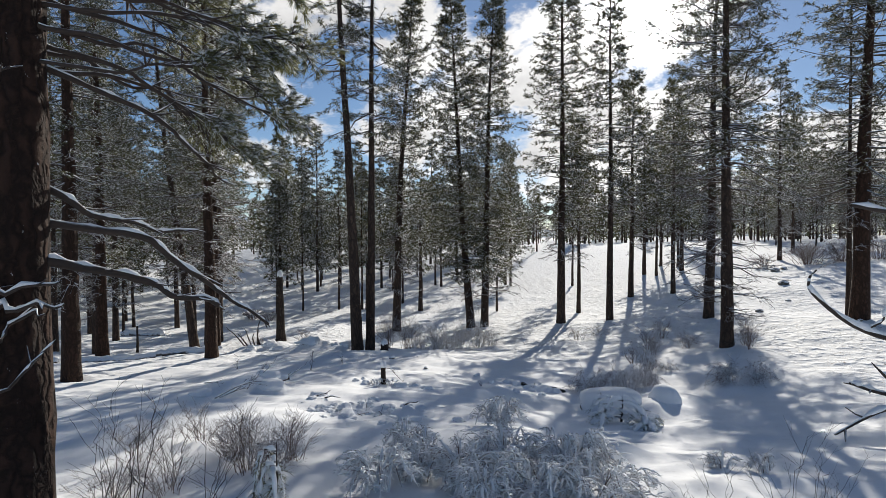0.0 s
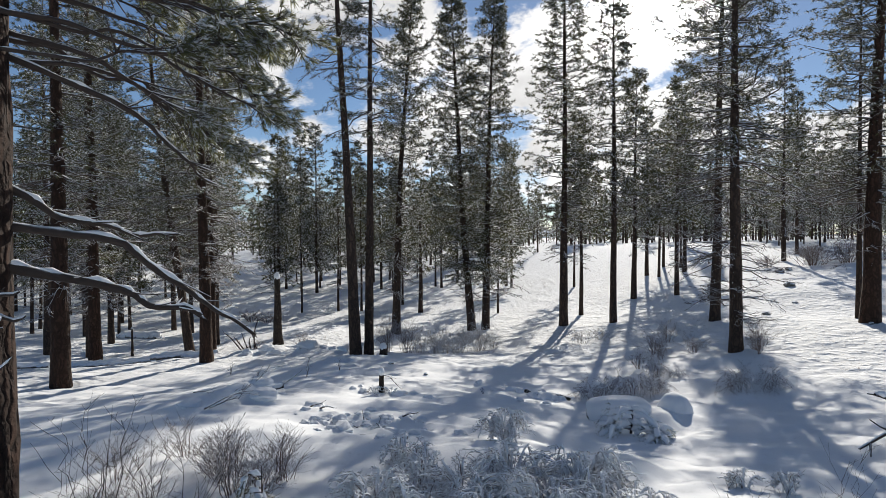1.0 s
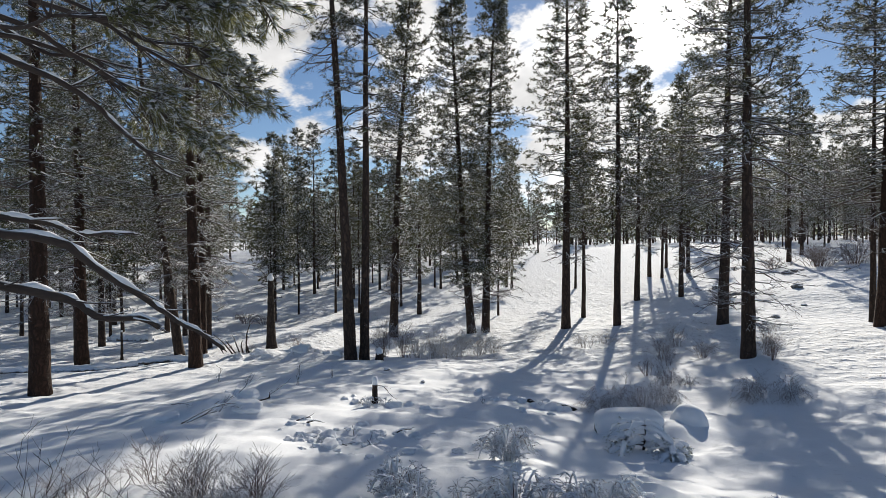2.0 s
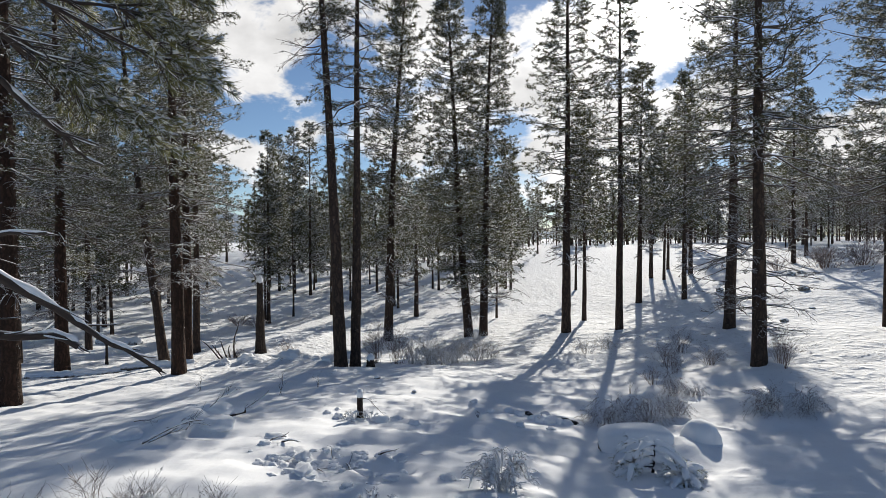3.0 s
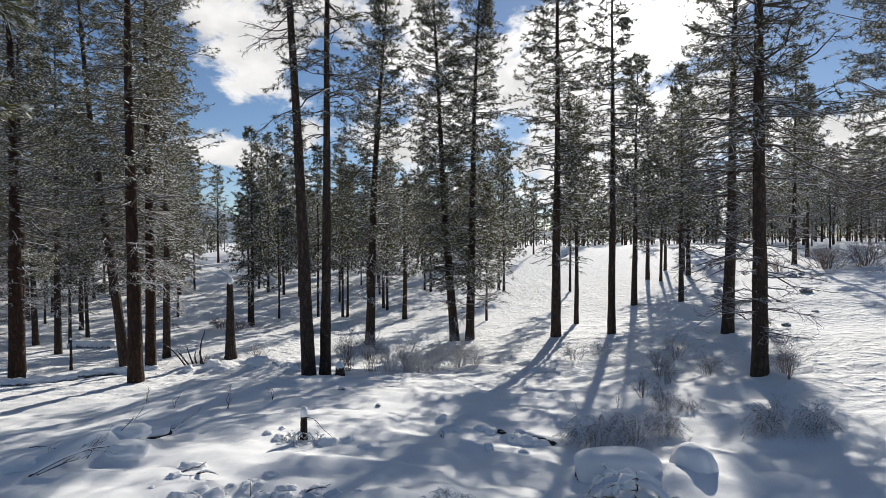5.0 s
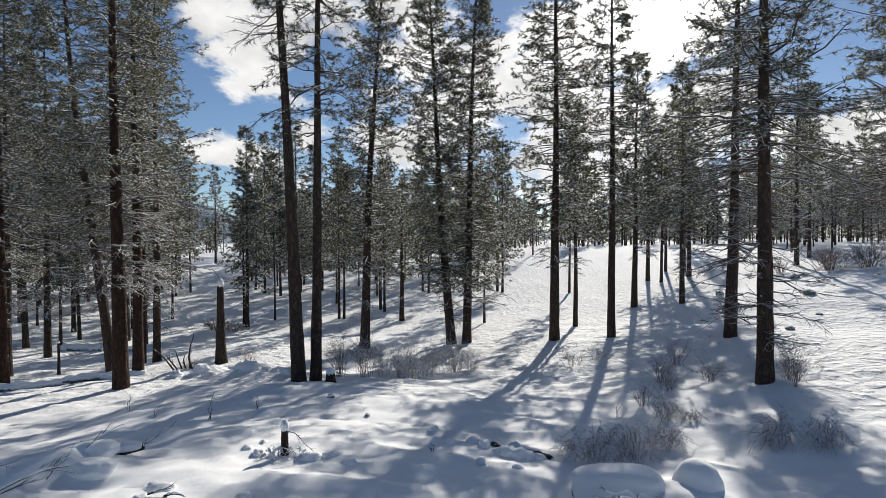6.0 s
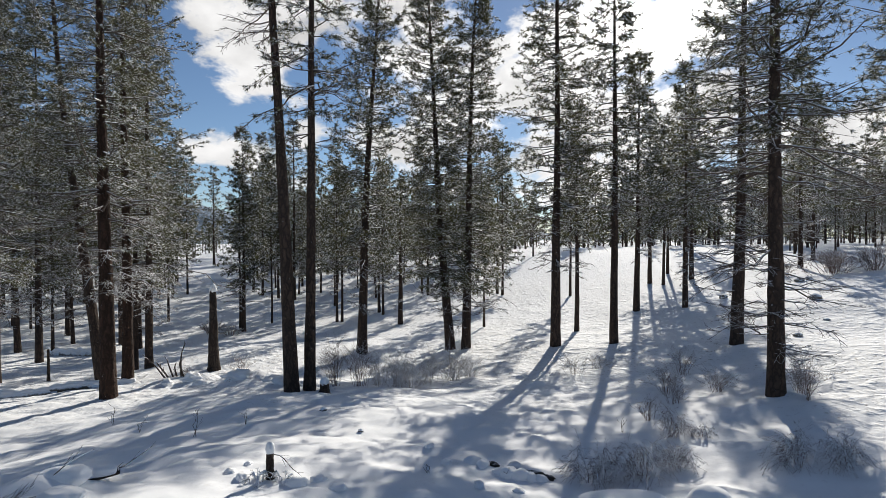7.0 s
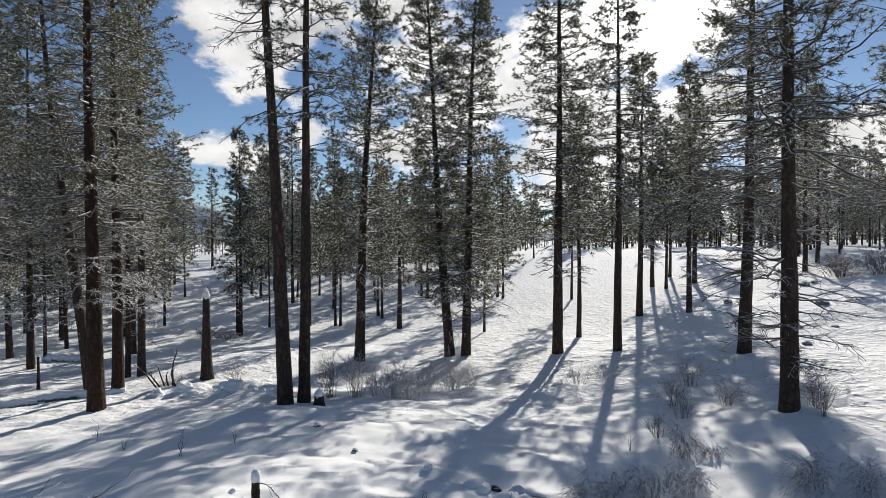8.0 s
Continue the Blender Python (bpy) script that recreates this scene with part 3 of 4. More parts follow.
def woods(rng, wanted, patterns, inside, apart, taken, size=1.0):
    tries = 0
    made = 0
    while made < wanted and tries < 20000:
        tries += 1
        x, y = inside(rng)
        if any((x - a) ** 2 + (y - b) ** 2 < apart * apart for a, b in taken):
            continue
        taken.append((x, y))
        k = rng.randrange(len(patterns))
        plant(patterns[k], x, y, rng, id(patterns[k]) not in PLANTED, size)
        PLANTED.add(id(patterns[k]))
        made += 1


TAKEN = [(o.location.x, o.location.y) for o in scene.objects if o.name.startswith("pine_tree") and o.location.y > 1]
PLANTED = set()
dice = random.Random(7)


def right_bank(rng):
    while True:
        y = rng.uniform(54, 92)
        x = rng.uniform(0.55, 1.0) * y
        if x > 21:
            return x, y


def left_bank(rng):
    y = rng.uniform(36, 76)
    return -rng.uniform(0.42, 0.98) * y, y


def far_belt(rng):
    while True:
        y = rng.uniform(76, 130)
        a = rng.uniform(-0.95, 0.95)
        if -0.46 < a < -0.32 and y < 130 or 0.155 < a < 0.22 and y < 150 or 0.08 < a < 0.31 and y < 100:
            continue
        return a * y, y


def middle_belt(rng):
    y = rng.uniform(58, 96)
    return rng.uniform(-0.32, 0.1) * y, y


woods(dice, 42, PATTERNS, right_bank, 2.2, TAKEN, 0.72)
woods(dice, 62, PATTERNS, left_bank, 2.0, TAKEN)
woods(dice, 46, FAR_PATTERNS, middle_belt, 1.7, TAKEN, 0.78)
woods(dice, 110, FAR_PATTERNS, far_belt, 2.0, TAKEN)


def far_woods():
    """The closed stand along the skyline, too far to tell its trees apart."""
    rng = np.random.default_rng(9)
    trunks, crowns, snowy = [], [], []
    for i in range(760):
        y = rng.uniform(108, 250)
        x = rng.uniform(-1.0, 1.0) * y
        if -0.46 < x / y < -0.34 and y < 200 or 0.155 < x / y < 0.22 and y < 150:
            continue
        h = rng.uniform(9, 16)
        z = ground_height(x, y) - 0.3
        foot = np.array([x, y, z])
        trunks.append(tubes(np.array([foot, foot + np.array([0, 0, h])])[None], np.array([[0.17, 0.03]]), 5))
        n = 80
        f = rng.uniform(0.0, 1, n) ** 0.8
        a = rng.uniform(0, 2 * np.pi, n)
        reach = (0.35 + 2.2 * (1 - f) ** 0.8) * rng.uniform(0.2, 1.0, n)
        at = foot + np.stack([np.cos(a) * reach, np.sin(a) * reach, h * (0.08 + 0.92 * f)], -1)
        aim = unit(np.stack([np.cos(a), np.sin(a), np.full(n, 0.3)], -1))
        crowns.append(blades(rng, at, aim, 3, 0.85, 0.42, 0.6))
    root = new("far_woods", mesh_of("far_woods", *joined(*crowns), FAR_NEEDLE, False))
    tagged(root, "closed stand of snow-dusted pines along the skyline", "woods", kind="stuff")
    tagged(part("far_trunks", mesh_of("far_trunks", *joined(*trunks), BARK), root), kind="stuff")


far_woods()

# ---- things on the snow ----


def bent(points, n):
    """A smooth line through a few points."""
    p = np.asarray(points, float)
    t = np.linspace(0, len(p) - 1, n)
    i = np.minimum(t.astype(int), len(p) - 2)
    w = (t - i)[:, None]
    a, b = p[np.maximum(i - 1, 0)], p[i]
    c, d = p[i + 1], p[np.minimum(i + 2, len(p) - 1)]
    return 0.5 * (2 * b + (c - a) * w + (2 * a - 5 * b + 4 * c - d) * w ** 2 + (3 * b - a - 3 * c + d) * w ** 3)


def lump_mesh(name, seed, size, rough, material, detail=3, flatten=0.0):
    """A rounded uneven body of the given half sizes; its low side may be cut flat."""
    bm = bmesh.new()
    bmesh.ops.create_icosphere(bm, subdivisions=detail, radius=1.0)
    for v in bm.verts:
        k = 1 + rough * noise.noise(v.co * 1.6 + Vector((seed, 0, 0))) + rough * 0.4 * noise.noise(v.co * 4.0 + Vector((0, seed, 0)))
        v.co = Vector((v.co.x * size[0], v.co.y * size[1], max(v.co.z, -1 + flatten) * size[2])) * k
    me = bpy.data.meshes.new(name)
    bm.to_mesh(me)
    bm.free()
    for f in me.polygons:
        f.use_smooth = True
    me.materials.append(material)
    return me


def snow_ridge(rng, path, radii, rest=0.6, broken=0.25):
    """Snow lying along the top of a limb: a lens-shaped strip that swells and breaks off."""
    n = len(path)
    swell = np.clip(rng.normal(1.0, 0.3, n), 0.35, 1.7)
    swell[rng.random(n) < broken] *= 0.3
    swell[0] = swell[-1] = 0.2
    r = np.maximum(radii, 0.007) * swell * 0.9
    p = path + np.array([0, 0, 1.0]) * (radii * rest + r * 0.35)[:, None]
    return tubes(p[None], r[None], 7)


# the big pine that the walk sets out beside
def edge_pine():
    rng = np.random.default_rng(5)
    x0, y0 = -4.22, 5.55
    root = thing("pine_tree", x0, y0, "thick old pine with snow-laden drooping limbs beside the path", "tree", GROVE, sink=0.1)
    z0 = root.location.z
    line = trunk_line(rng, 22, (0.006, 0.0), (0, 0), 60)
    line = np.concatenate([line[:1] - np.array([[0, 0, 0.4]]), line])
    part("trunk", trunk_mesh(rng, line, 0.75, 22, 40, "trunk", EDGE_BARK, flare=0.02), root)

    def limb(points, thick, bare, snowy=1.0, tufts=0, n=24, twigs_per=10, label="", slim=0.2):
        p = bent([(a - x0, b - y0, c - z0) for a, b, c in points], 9)
        p[1:-1] += rng.normal(0, 0.045 if tufts else 0.028, (7, 3))
        p = bent(p, n)
        p[1:-1] += rng.normal(0, 0.003, (n - 2, 3))
        r = thick * np.linspace(0.9, slim, n) * (1 + rng.normal(0, 0.07, n))
        tw, _ = side_twigs(rng, p[None], twigs_per, 0.42 if tufts else 0.3, 0.85, 0.46 if tufts else 0.36, 4, sag=0.9 if tufts else 0.2)
        tr = np.tile(np.array([[0.011, 0.008, 0.006, 0.003]]), (len(tw), 1))
        made = part("limb", mesh_of("limb", *joined(tubes(p[None], r[None], 8), tubes(tw, tr, 4)), DARK_LIMB), root, label)
        sets = [snow_ridge(rng, p, r * snowy * 0.75, 0.85, 0.5 if tufts else 0.35)]
        for q, w in zip(tw, tr):
            if rng.random() < (0.4 if tufts else 0.55):
                sets.append(snow_ridge(rng, q, w * 1.15 * snowy))
        part("limb_snow", mesh_of("limb_snow", *joined(*sets), CAP), made, "snow along the top of the limb")
        if tufts:
            reach = np.linalg.norm(tw[:, 0] - p[0], axis=1)
            tw = tw[reach > np.median(reach) * 0.9]
            inner, _ = side_twigs(rng, tw, 4, 0.2, 0.95, 0.45)
            at = np.concatenate([tw[:, -1], tw[:, 2], inner[:, -1], p[-3:]])
            aim = np.concatenate([unit(tw[:, -1] - tw[:, 1])] * 2 + [unit(inner[:, -1] - inner[:, 0])] + [unit(p[-3:] - p[-4:-1])])
            aim = unit(aim + np.array([0, 0, -0.45]) + rng.normal(0, 0.25, aim.shape))
            tagged(part("sprig", mesh_of("sprig", *tubes(inner, np.tile(np.array([[0.007, 0.005, 0.003]]), (len(inner), 1)), 3), DARK_LIMB), made), kind="stuff")
            tagged(part("needles", mesh_of("needles", *blades(rng, at, aim, tufts + 12, 0.115, 0.009, 0.42), EDGE_NEEDLE, False), made, "long dark green needles"), kind="stuff")
            pick = rng.random(len(at)) < 0.8
            tagged(part("needle_snow", mesh_of("needle_snow", *pads(rng, np.concatenate([at[pick] + aim[pick] * q + np.array([0, 0, 0.022]) for q in (0.0, 0.04)]), 0.030), CAP), made), kind="stuff")

    bare = "bare dead limb carrying a ridge of snow"
    limb([(-4.25, 5.5, 3.16), (-3.75, 5.75, 3.13), (-3.3, 6.0, 3.04), (-2.95, 6.25, 2.80), (-2.62, 6.45, 2.48), (-2.38, 6.6, 2.22), (-2.1, 6.78, 1.98)], 0.054, True, 1.05, label="bare grey dead limb thinly rimed", slim=0.3)
    limb([(-4.25, 5.5, 2.80), (-3.7, 5.75, 2.76), (-3.25, 6.0, 2.58), (-2.95, 6.2, 2.40), (-2.55, 6.45, 2.24)], 0.058, True, 1.05, label="bare grey dead limb thinly rimed", slim=0.45)
    limb([(-4.25, 5.6, 3.66), (-3.85, 5.8, 3.38), (-3.5, 6.0, 3.18), (-3.1, 6.2, 3.12), (-2.75, 6.4, 3.10)], 0.046, True, 1.35, label=bare)
    limb([(-4.4, 5.0, 2.52), (-4.0, 5.0, 2.56), (-3.45, 5.1, 2.62)], 0.042, True, 1.9, label=bare, n=12, twigs_per=2)
    limb([(-4.3, 5.15, 2.30), (-3.9, 5.2, 2.36), (-3.55, 5.3, 2.40)], 0.034, True, 1.8, label=bare, n=12, twigs_per=2)
    limb([(-4.1, 5.1, 2.05), (-3.85, 5.2, 2.28), (-3.7, 5.25, 2.30)], 0.026, True, 1.2, label=bare, n=10, twigs_per=1)
    limb([(-4.3, 4.6, 4.15), (-3.6, 4.75, 4.45)], 0.030, True, 1.3, n=8, twigs_per=3, label=bare)
    limb([(-4.3, 4.4, 1.45), (-3.7, 4.7, 1.75), (-3.45, 4.9, 2.05)], 0.028, True, 1.1, n=8, twigs_per=4, label=bare)
    limb([(-4.25, 5.6, 4.85), (-3.35, 6.1, 4.45), (-2.75, 6.4, 3.95), (-2.5, 6.6, 3.65)], 0.040, True, 1.0, label=bare)
    limb([(-4.25, 5.5, 5.2), (-3.2, 5.9, 5.0), (-2.5, 6.2, 4.65), (-1.78, 6.45, 4.38)], 0.034, True, 0.8, tufts=18, twigs_per=15)
    limb([(-4.25, 5.6, 5.05), (-3.2, 6.1, 4.70), (-2.7, 6.4, 4.30), (-2.1, 6.7, 3.95)], 0.034, True, 0.8, tufts=18, twigs_per=15)
    for i in range(17):
        h = 4.7 + 2.4 * (i / 17) + rng.uniform(-0.15, 0.15)
        a = rng.uniform(-0.2, 1.35)
        span = rng.uniform(1.9, 2.75)
        dx, dy = math.cos(a), math.sin(a)
        fall = rng.uniform(0.1, 0.95)
        limb([(x0 + 0.1 * dx, y0 + 0.1 * dy, h), (-4.1 + 0.4 * span * dx, 5.55 + 0.4 * span * dy, h - 0.08), (-4.1 + 0.75 * span * dx, 5.55 + 0.75 * span * dy, h - 0.5 * fall),
              (-4.1 + span * dx, 5.55 + span * dy, h - fall)], rng.uniform(0.020, 0.034), False, 0.8, tufts=20, twigs_per=18)


EDGE_BARK = bark_material("old_pine_bark", (0.016, 0.010, 0.008), (0.075, 0.040, 0.028), 8.0)
DARK_LIMB = twig_material("dark_limb_bark", (0.060, 0.042, 0.033), 1.0, 0.55, 1.15)
EDGE_NEEDLE = needle_material("long_pine_needles", (0.10, 0.105, 0.045), (0.34, 0.32, 0.13), 0.22)
edge_pine()

# broken trunk and stump
DEAD_WOOD = bark_material("weathered_wood", (0.030, 0.022, 0.018), (0.13, 0.10, 0.08), 12.0)


def snag(x, y, height, girth, label, name="dead_tree", lean=(0, 0), cap=0.12, top=0.72, flare=0.3):
    rng = np.random.default_rng(int(abs(x) * 100))
    root = thing(name, x, y, label, "tree stump", sink=0.05)
    line = trunk_line(rng, height, lean, (0, 0), 14)
    line = np.concatenate([line[:1] - np.array([[0, 0, 0.3]]), line])
    me = trunk_mesh(rng, line, girth, height, 14, "trunk", DEAD_WOOD, top=top, flare=flare)
    part("trunk", me, root)
    top = part("snow_cap", lump_mesh("snow_cap", x, (girth * 0.58 * top, girth * 0.58 * top, cap), 0.25, CAP, 2, 0.5), root, "snow cap on the broken top")
    top.location = (lean[0] * height, lean[1] * height, height + cap * 0.2)
    return root


snag(-7.35, 25.6, 3.02, 0.44, "tall broken dead trunk capped with snow", lean=(-0.008, 0), cap=0.22, top=0.52)
stump = snag(-1.36, 12.75, 0.46, 0.13, "thin broken stump capped with snow, a dead twig hanging beside it", "tree_stump", cap=0.12, top=0.85, flare=0.06)
rng4 = np.random.default_rng(44)
arm = bent([(0.02, -0.02, 0.42), (0.18, -0.05, 0.40), (0.32, -0.05, 0.24), (0.44, -0.02, 0.12)], 8)[None]
fingers, _ = side_twigs(rng4, arm, 6, 0.2, 0.8, 0.35)
part("twig", mesh_of("twig", *joined(tubes(arm, np.linspace(0.010, 0.004, 8)[None], 5), tubes(fingers, np.tile(np.array([[0.005, 0.004, 0.003]]), (len(fingers), 1)), 3)), TWIG), stump)
snag(-15.1, 27.9, 1.35, 0.13, "thin dead post standing in the snow", "dead_post", cap=0.06)
snag(-2.1, 20.1, 0.32, 0.30, "low dark stump under snow beside two pines", "tree_stump", cap=0.16)


def lump(name, x, y, size, label, category, seed, material=None, turn=0.0, sink=0.4, rough=0.3, detail=3):
    ob = new(name, lump_mesh(name, seed, size, rough, material or CAP, detail))
    ob.location = (x, y, ground_height(x, y) + size[2] * (1 - 2 * sink))
    ob.rotation_euler = (0, 0, radians(turn))
    return tagged(ob, label, category)


# snow-covered log and stump
LOG_WOOD = twig_material("snowy_log_bark", (0.16, 0.125, 0.10), 2.2, -0.35, 0.35)


def log(x, y, length, girth, turn, label, snow=0.16, tilt=0.0, seed=1):
    rng = np.random.default_rng(seed)
    root = thing("fallen_log", x, y, label, "log", turn=turn)
    s = np.linspace(-0.5, 0.5, 16)
    line = np.stack([s * length, 0.07 * np.sin(s * 7 + seed), girth * 0.25 + s * tilt + rng.normal(0, 0.012, 16)], -1)
    r = np.full(16, girth / 2) * (1 + rng.normal(0, 0.12, 16))
    part("trunk", mesh_of("trunk", *tubes(line[None], r[None], 14), LOG_WOOD), root, "dark bark under the snow")
    a = np.concatenate([line[:1], line, line[-1:]])
    w = np.concatenate([[0.02], np.full(16, girth * 0.40 + snow * 0.4) * np.clip(1 + rng.normal(0, 0.25, 16), 0.35, 1.3), [0.02]])
    w[1] *= 0.8
    w[-2] *= 0.8
    top = a + np.array([0, 0.02, girth * 0.22 + snow * 0.5])
    top[0, 0] -= 0.04
    top[-1, 0] += 0.04
    part("snow_cover", mesh_of("snow_cover", *tubes(top[None], w[None], 18), CAP), root, "thick rounded snow cover")
    return root


def loaf(parent, size, seed, power=0.62):
    bm = bmesh.new()
    bmesh.ops.create_icosphere(bm, subdivisions=4, radius=1.0)
    for v in bm.verts:
        c = Vector([math.copysign(abs(q) ** power, q) for q in v.co])
        k = 1 + 0.05 * noise.noise(c * 1.5 + Vector((seed, 0, 0)))
        v.co = Vector((c.x * size[0], c.y * size[1], c.z * size[2])) * k
    me = bpy.data.meshes.new("snow_cover")
    bm.to_mesh(me)
    bm.free()
    for f in me.polygons:
        f.use_smooth = True
    me.materials.append(CAP)
    return part("snow_cover", me, parent, "thick smooth loaf of snow")


buried = thing("fallen_log", 3.58, 12.1, "short log buried under a thick loaf of snow", "log", turn=-3)
spine = np.stack([np.linspace(-0.63, 0.55, 10), np.zeros(10), np.full(10, 0.06)], -1)
part("trunk", mesh_of("trunk", *tubes(spine[None], np.full((1, 10), 0.10), 14), DEAD_WOOD), buried, "dark bark showing at the end")
loaf(buried, (0.65, 0.31, 0.29), 3.0).location = (0.0, 0.0, 0.14)
lump("snow_covered_stump", 4.80, 12.25, (0.35, 0.33, 0.40), "rounded stump wholly covered in smooth snow", "tree stump", 2.0, sink=0.55, rough=0.06, detail=4)
log(-13.3, 23.0, 3.4, 0.26, 12, "fallen log with snow lying along it", 0.05, 0.05, 5)
log(-10.6, 23.6, 2.6, 0.24, 8, "broken piece of fallen log under snow", 0.05, 0.06, 9)
log(-18.6, 35.0, 2.6, 0.45, -6, "dark fallen log half buried in snow", 0.04, 0.0, 6)
log(-16.4, 22.4, 2.0, 0.20, 14, "fallen log with snow lying along it", 0.05, 0.0, 7)
end = thing("fallen_limb", -3.68, 12.45, "broken limb end under a pad of snow", "branch", turn=22)
stub = np.stack([np.linspace(-0.3, 0.27, 8), np.zeros(8), np.linspace(0.0, 0.10, 8)], -1)
part("limb", mesh_of("limb", *tubes(stub[None], np.full((1, 8), 0.055), 10), DEAD_WOOD), end)
loaf(end, (0.27, 0.10, 0.075), 6.0, 0.8).location = (0.0, 0.0, 0.12)


def shrub(x, y, stems, height, reach, label, seed, droop=0.0, thick=0.006, per=7, material=None, snow=0.0, pad=0.03, name="bare_shrub", lean=(0.0, 0.0), hang=0.0):
    """A clump of stems from one root; droop bends their ends over under snow."""
    rng = np.random.default_rng(seed)
    root = thing(name, x, y, label, "shrub", "shrubs in the snow", sink=0.02)
    for i in range(stems):
        a = rng.uniform(0, 2 * np.pi)
        out = reach * rng.uniform(0.15, 1.0)
        h = height * rng.uniform(0.55, 1.1) * (1 - 0.35 * (out / reach) ** 2)
        foot = np.array([math.cos(a), math.sin(a), 0]) * out * rng.uniform(0.1, 0.45)
        tip = np.array([math.cos(a) * out + lean[0] * h, math.sin(a) * out + lean[1] * h, h * (1 - droop * rng.uniform(0.3, 1.2))])
        mid = foot * 0.5 + tip * 0.5 + np.array([0, 0, h * (0.12 + 0.55 * droop)])
        line = bent([foot - np.array([0, 0, 0.08]), mid, tip], 8)
        line[1:] += rng.normal(0, 0.022 * height, (7, 3))
        r = thick * np.linspace(1.2, 0.45, 8) * rng.uniform(0.7, 1.3)
        tw, _ = side_twigs(rng, line[None], per, 0.2, 1.0, 0.5 * height / (0.35 + 0.5 * height))
        tw[:, 1:, 2] -= hang * np.array([0.3, 1.0]) * height
        tr = np.tile(np.array([[0.6, 0.45, 0.3]]) * thick, (len(tw), 1))
        fine, _ = side_twigs(rng, tw, 2, 0.3, 1.0, 0.22 * height / (0.35 + 0.5 * height))
        fr = np.full((len(fine), 3), 0.3 * thick)
        stem = part("stem", mesh_of("stem", *joined(tubes(line[None], r[None], 4), tubes(tw, tr, 3), tubes(fine[:, [0, 2]], fr[:, [0, 2]], 3)), material or SHRUB), root)
        if snow:
            sets = [snow_ridge(rng, line, r * snow)]
            at = np.concatenate([tw[:, -1], tw[:, 1], line[3:]])
            at = at[rng.random(len(at)) < 0.75]
            sets2 = pads(rng, at, pad)
            tv, tf = sets[0]
            tri = np.concatenate([tf[:, [0, 1, 2]], tf[:, [0, 2, 3]]])
            tagged(part("stem_snow", mesh_of("stem_snow", *joined((tv, tri), sets2), CAP), stem, "snow weighing the stem down"), kind="stuff")
    return root


def weeping_shrub(x, y, stems, height, reach, label, seed, coat, wood, ice, twigs=9, gap=0.25):
    """Brush whose stems arch over and trail iced twigs to the snow."""
    rng = np.random.default_rng(seed)
    root = thing("snow_laden_shrub", x, y, label, "shrub", "shrubs in the snow", sink=0.03)
    for i in range(stems):
        a = rng.uniform(0, 2 * np.pi)
        out = reach * rng.uniform(0.35, 1.05)
        h = height * rng.uniform(0.6, 1.1)
        way_out = np.array([math.cos(a), math.sin(a), 0])
        foot = way_out * out * rng.uniform(0.0, 0.55)
        line = bent([foot - np.array([0, 0, 0.08]), foot + way_out * out * 0.12 + np.array([0, 0, h * 0.6]), way_out * out * 0.72 + np.array([0, 0, h]),
                     way_out * out * 0.95 + np.array([0, 0, h * rng.uniform(0.45, 0.8)]), way_out * out * 1.1 + np.array([0, 0, h * rng.uniform(0.15, 0.75)])], 13)
        line[1:] += np.cumsum(rng.normal(0, 0.010 * height, (12, 3)), axis=0)
        r = np.linspace(0.0045, 0.0025, 13) * rng.uniform(0.7, 1.3)
        # twigs that leave the arch and hang
        k = rng.integers(3, 12, twigs)
        drop = h * rng.uniform(-0.08, 0.16, twigs)
        side = rng.normal(0, 0.15, (twigs, 2)) * reach + way_out[:2] * 0.16 * reach
        q = np.linspace(0, 1, 5)[None]
        tw = line[k][:, None] + np.stack([side[:, :1] * q, side[:, 1:] * q, 0.06 * h * np.sin(q * 3.1) - drop[:, None] * q ** 2], -1)
        tw[:, 1:] += rng.normal(0, 0.008, (twigs, 4, 3))
        tr = np.tile(np.linspace(0.0034, 0.0018, 5), (twigs, 1))
        fine, _ = side_twigs(rng, tw, 5, 0.1, 1.0, 0.11, sag=0.7)
        stem = part("stem", mesh_of("stem", *joined(tubes(line[None], r[None], 5), tubes(tw, tr, 3)), wood), root)
        fr = coat * 0.55 * rng.uniform(0.5, 1.2, (len(fine), 1)) * np.array([[1.0, 0.9, 0.4]])
        sets = [tubes(fine[:, [0, 2]], fr[:, [0, 1]], 3)]
        for p, w in [(line[1:], 1.8)] + [(t, 1.0) for t in tw]:
            if rng.random() > gap:
                n = len(p)
                swell = np.clip(rng.normal(1.0, 0.35, n), 0.3, 1.7) * coat * w
                swell[-1] *= 0.4
                sets.append(tubes((p + np.array([0, 0, 0.35]) * swell[:, None])[None], swell[None], 4))
        tagged(part("stem_snow", mesh_of("stem_snow", *joined(*sets), ice), stem, "rime and snow weighing the stem down"), kind="stuff")
    return root


LADEN = "low brush bent over under clinging snow"
BARE = "leafless shrub of thin rimed stems in the snow"
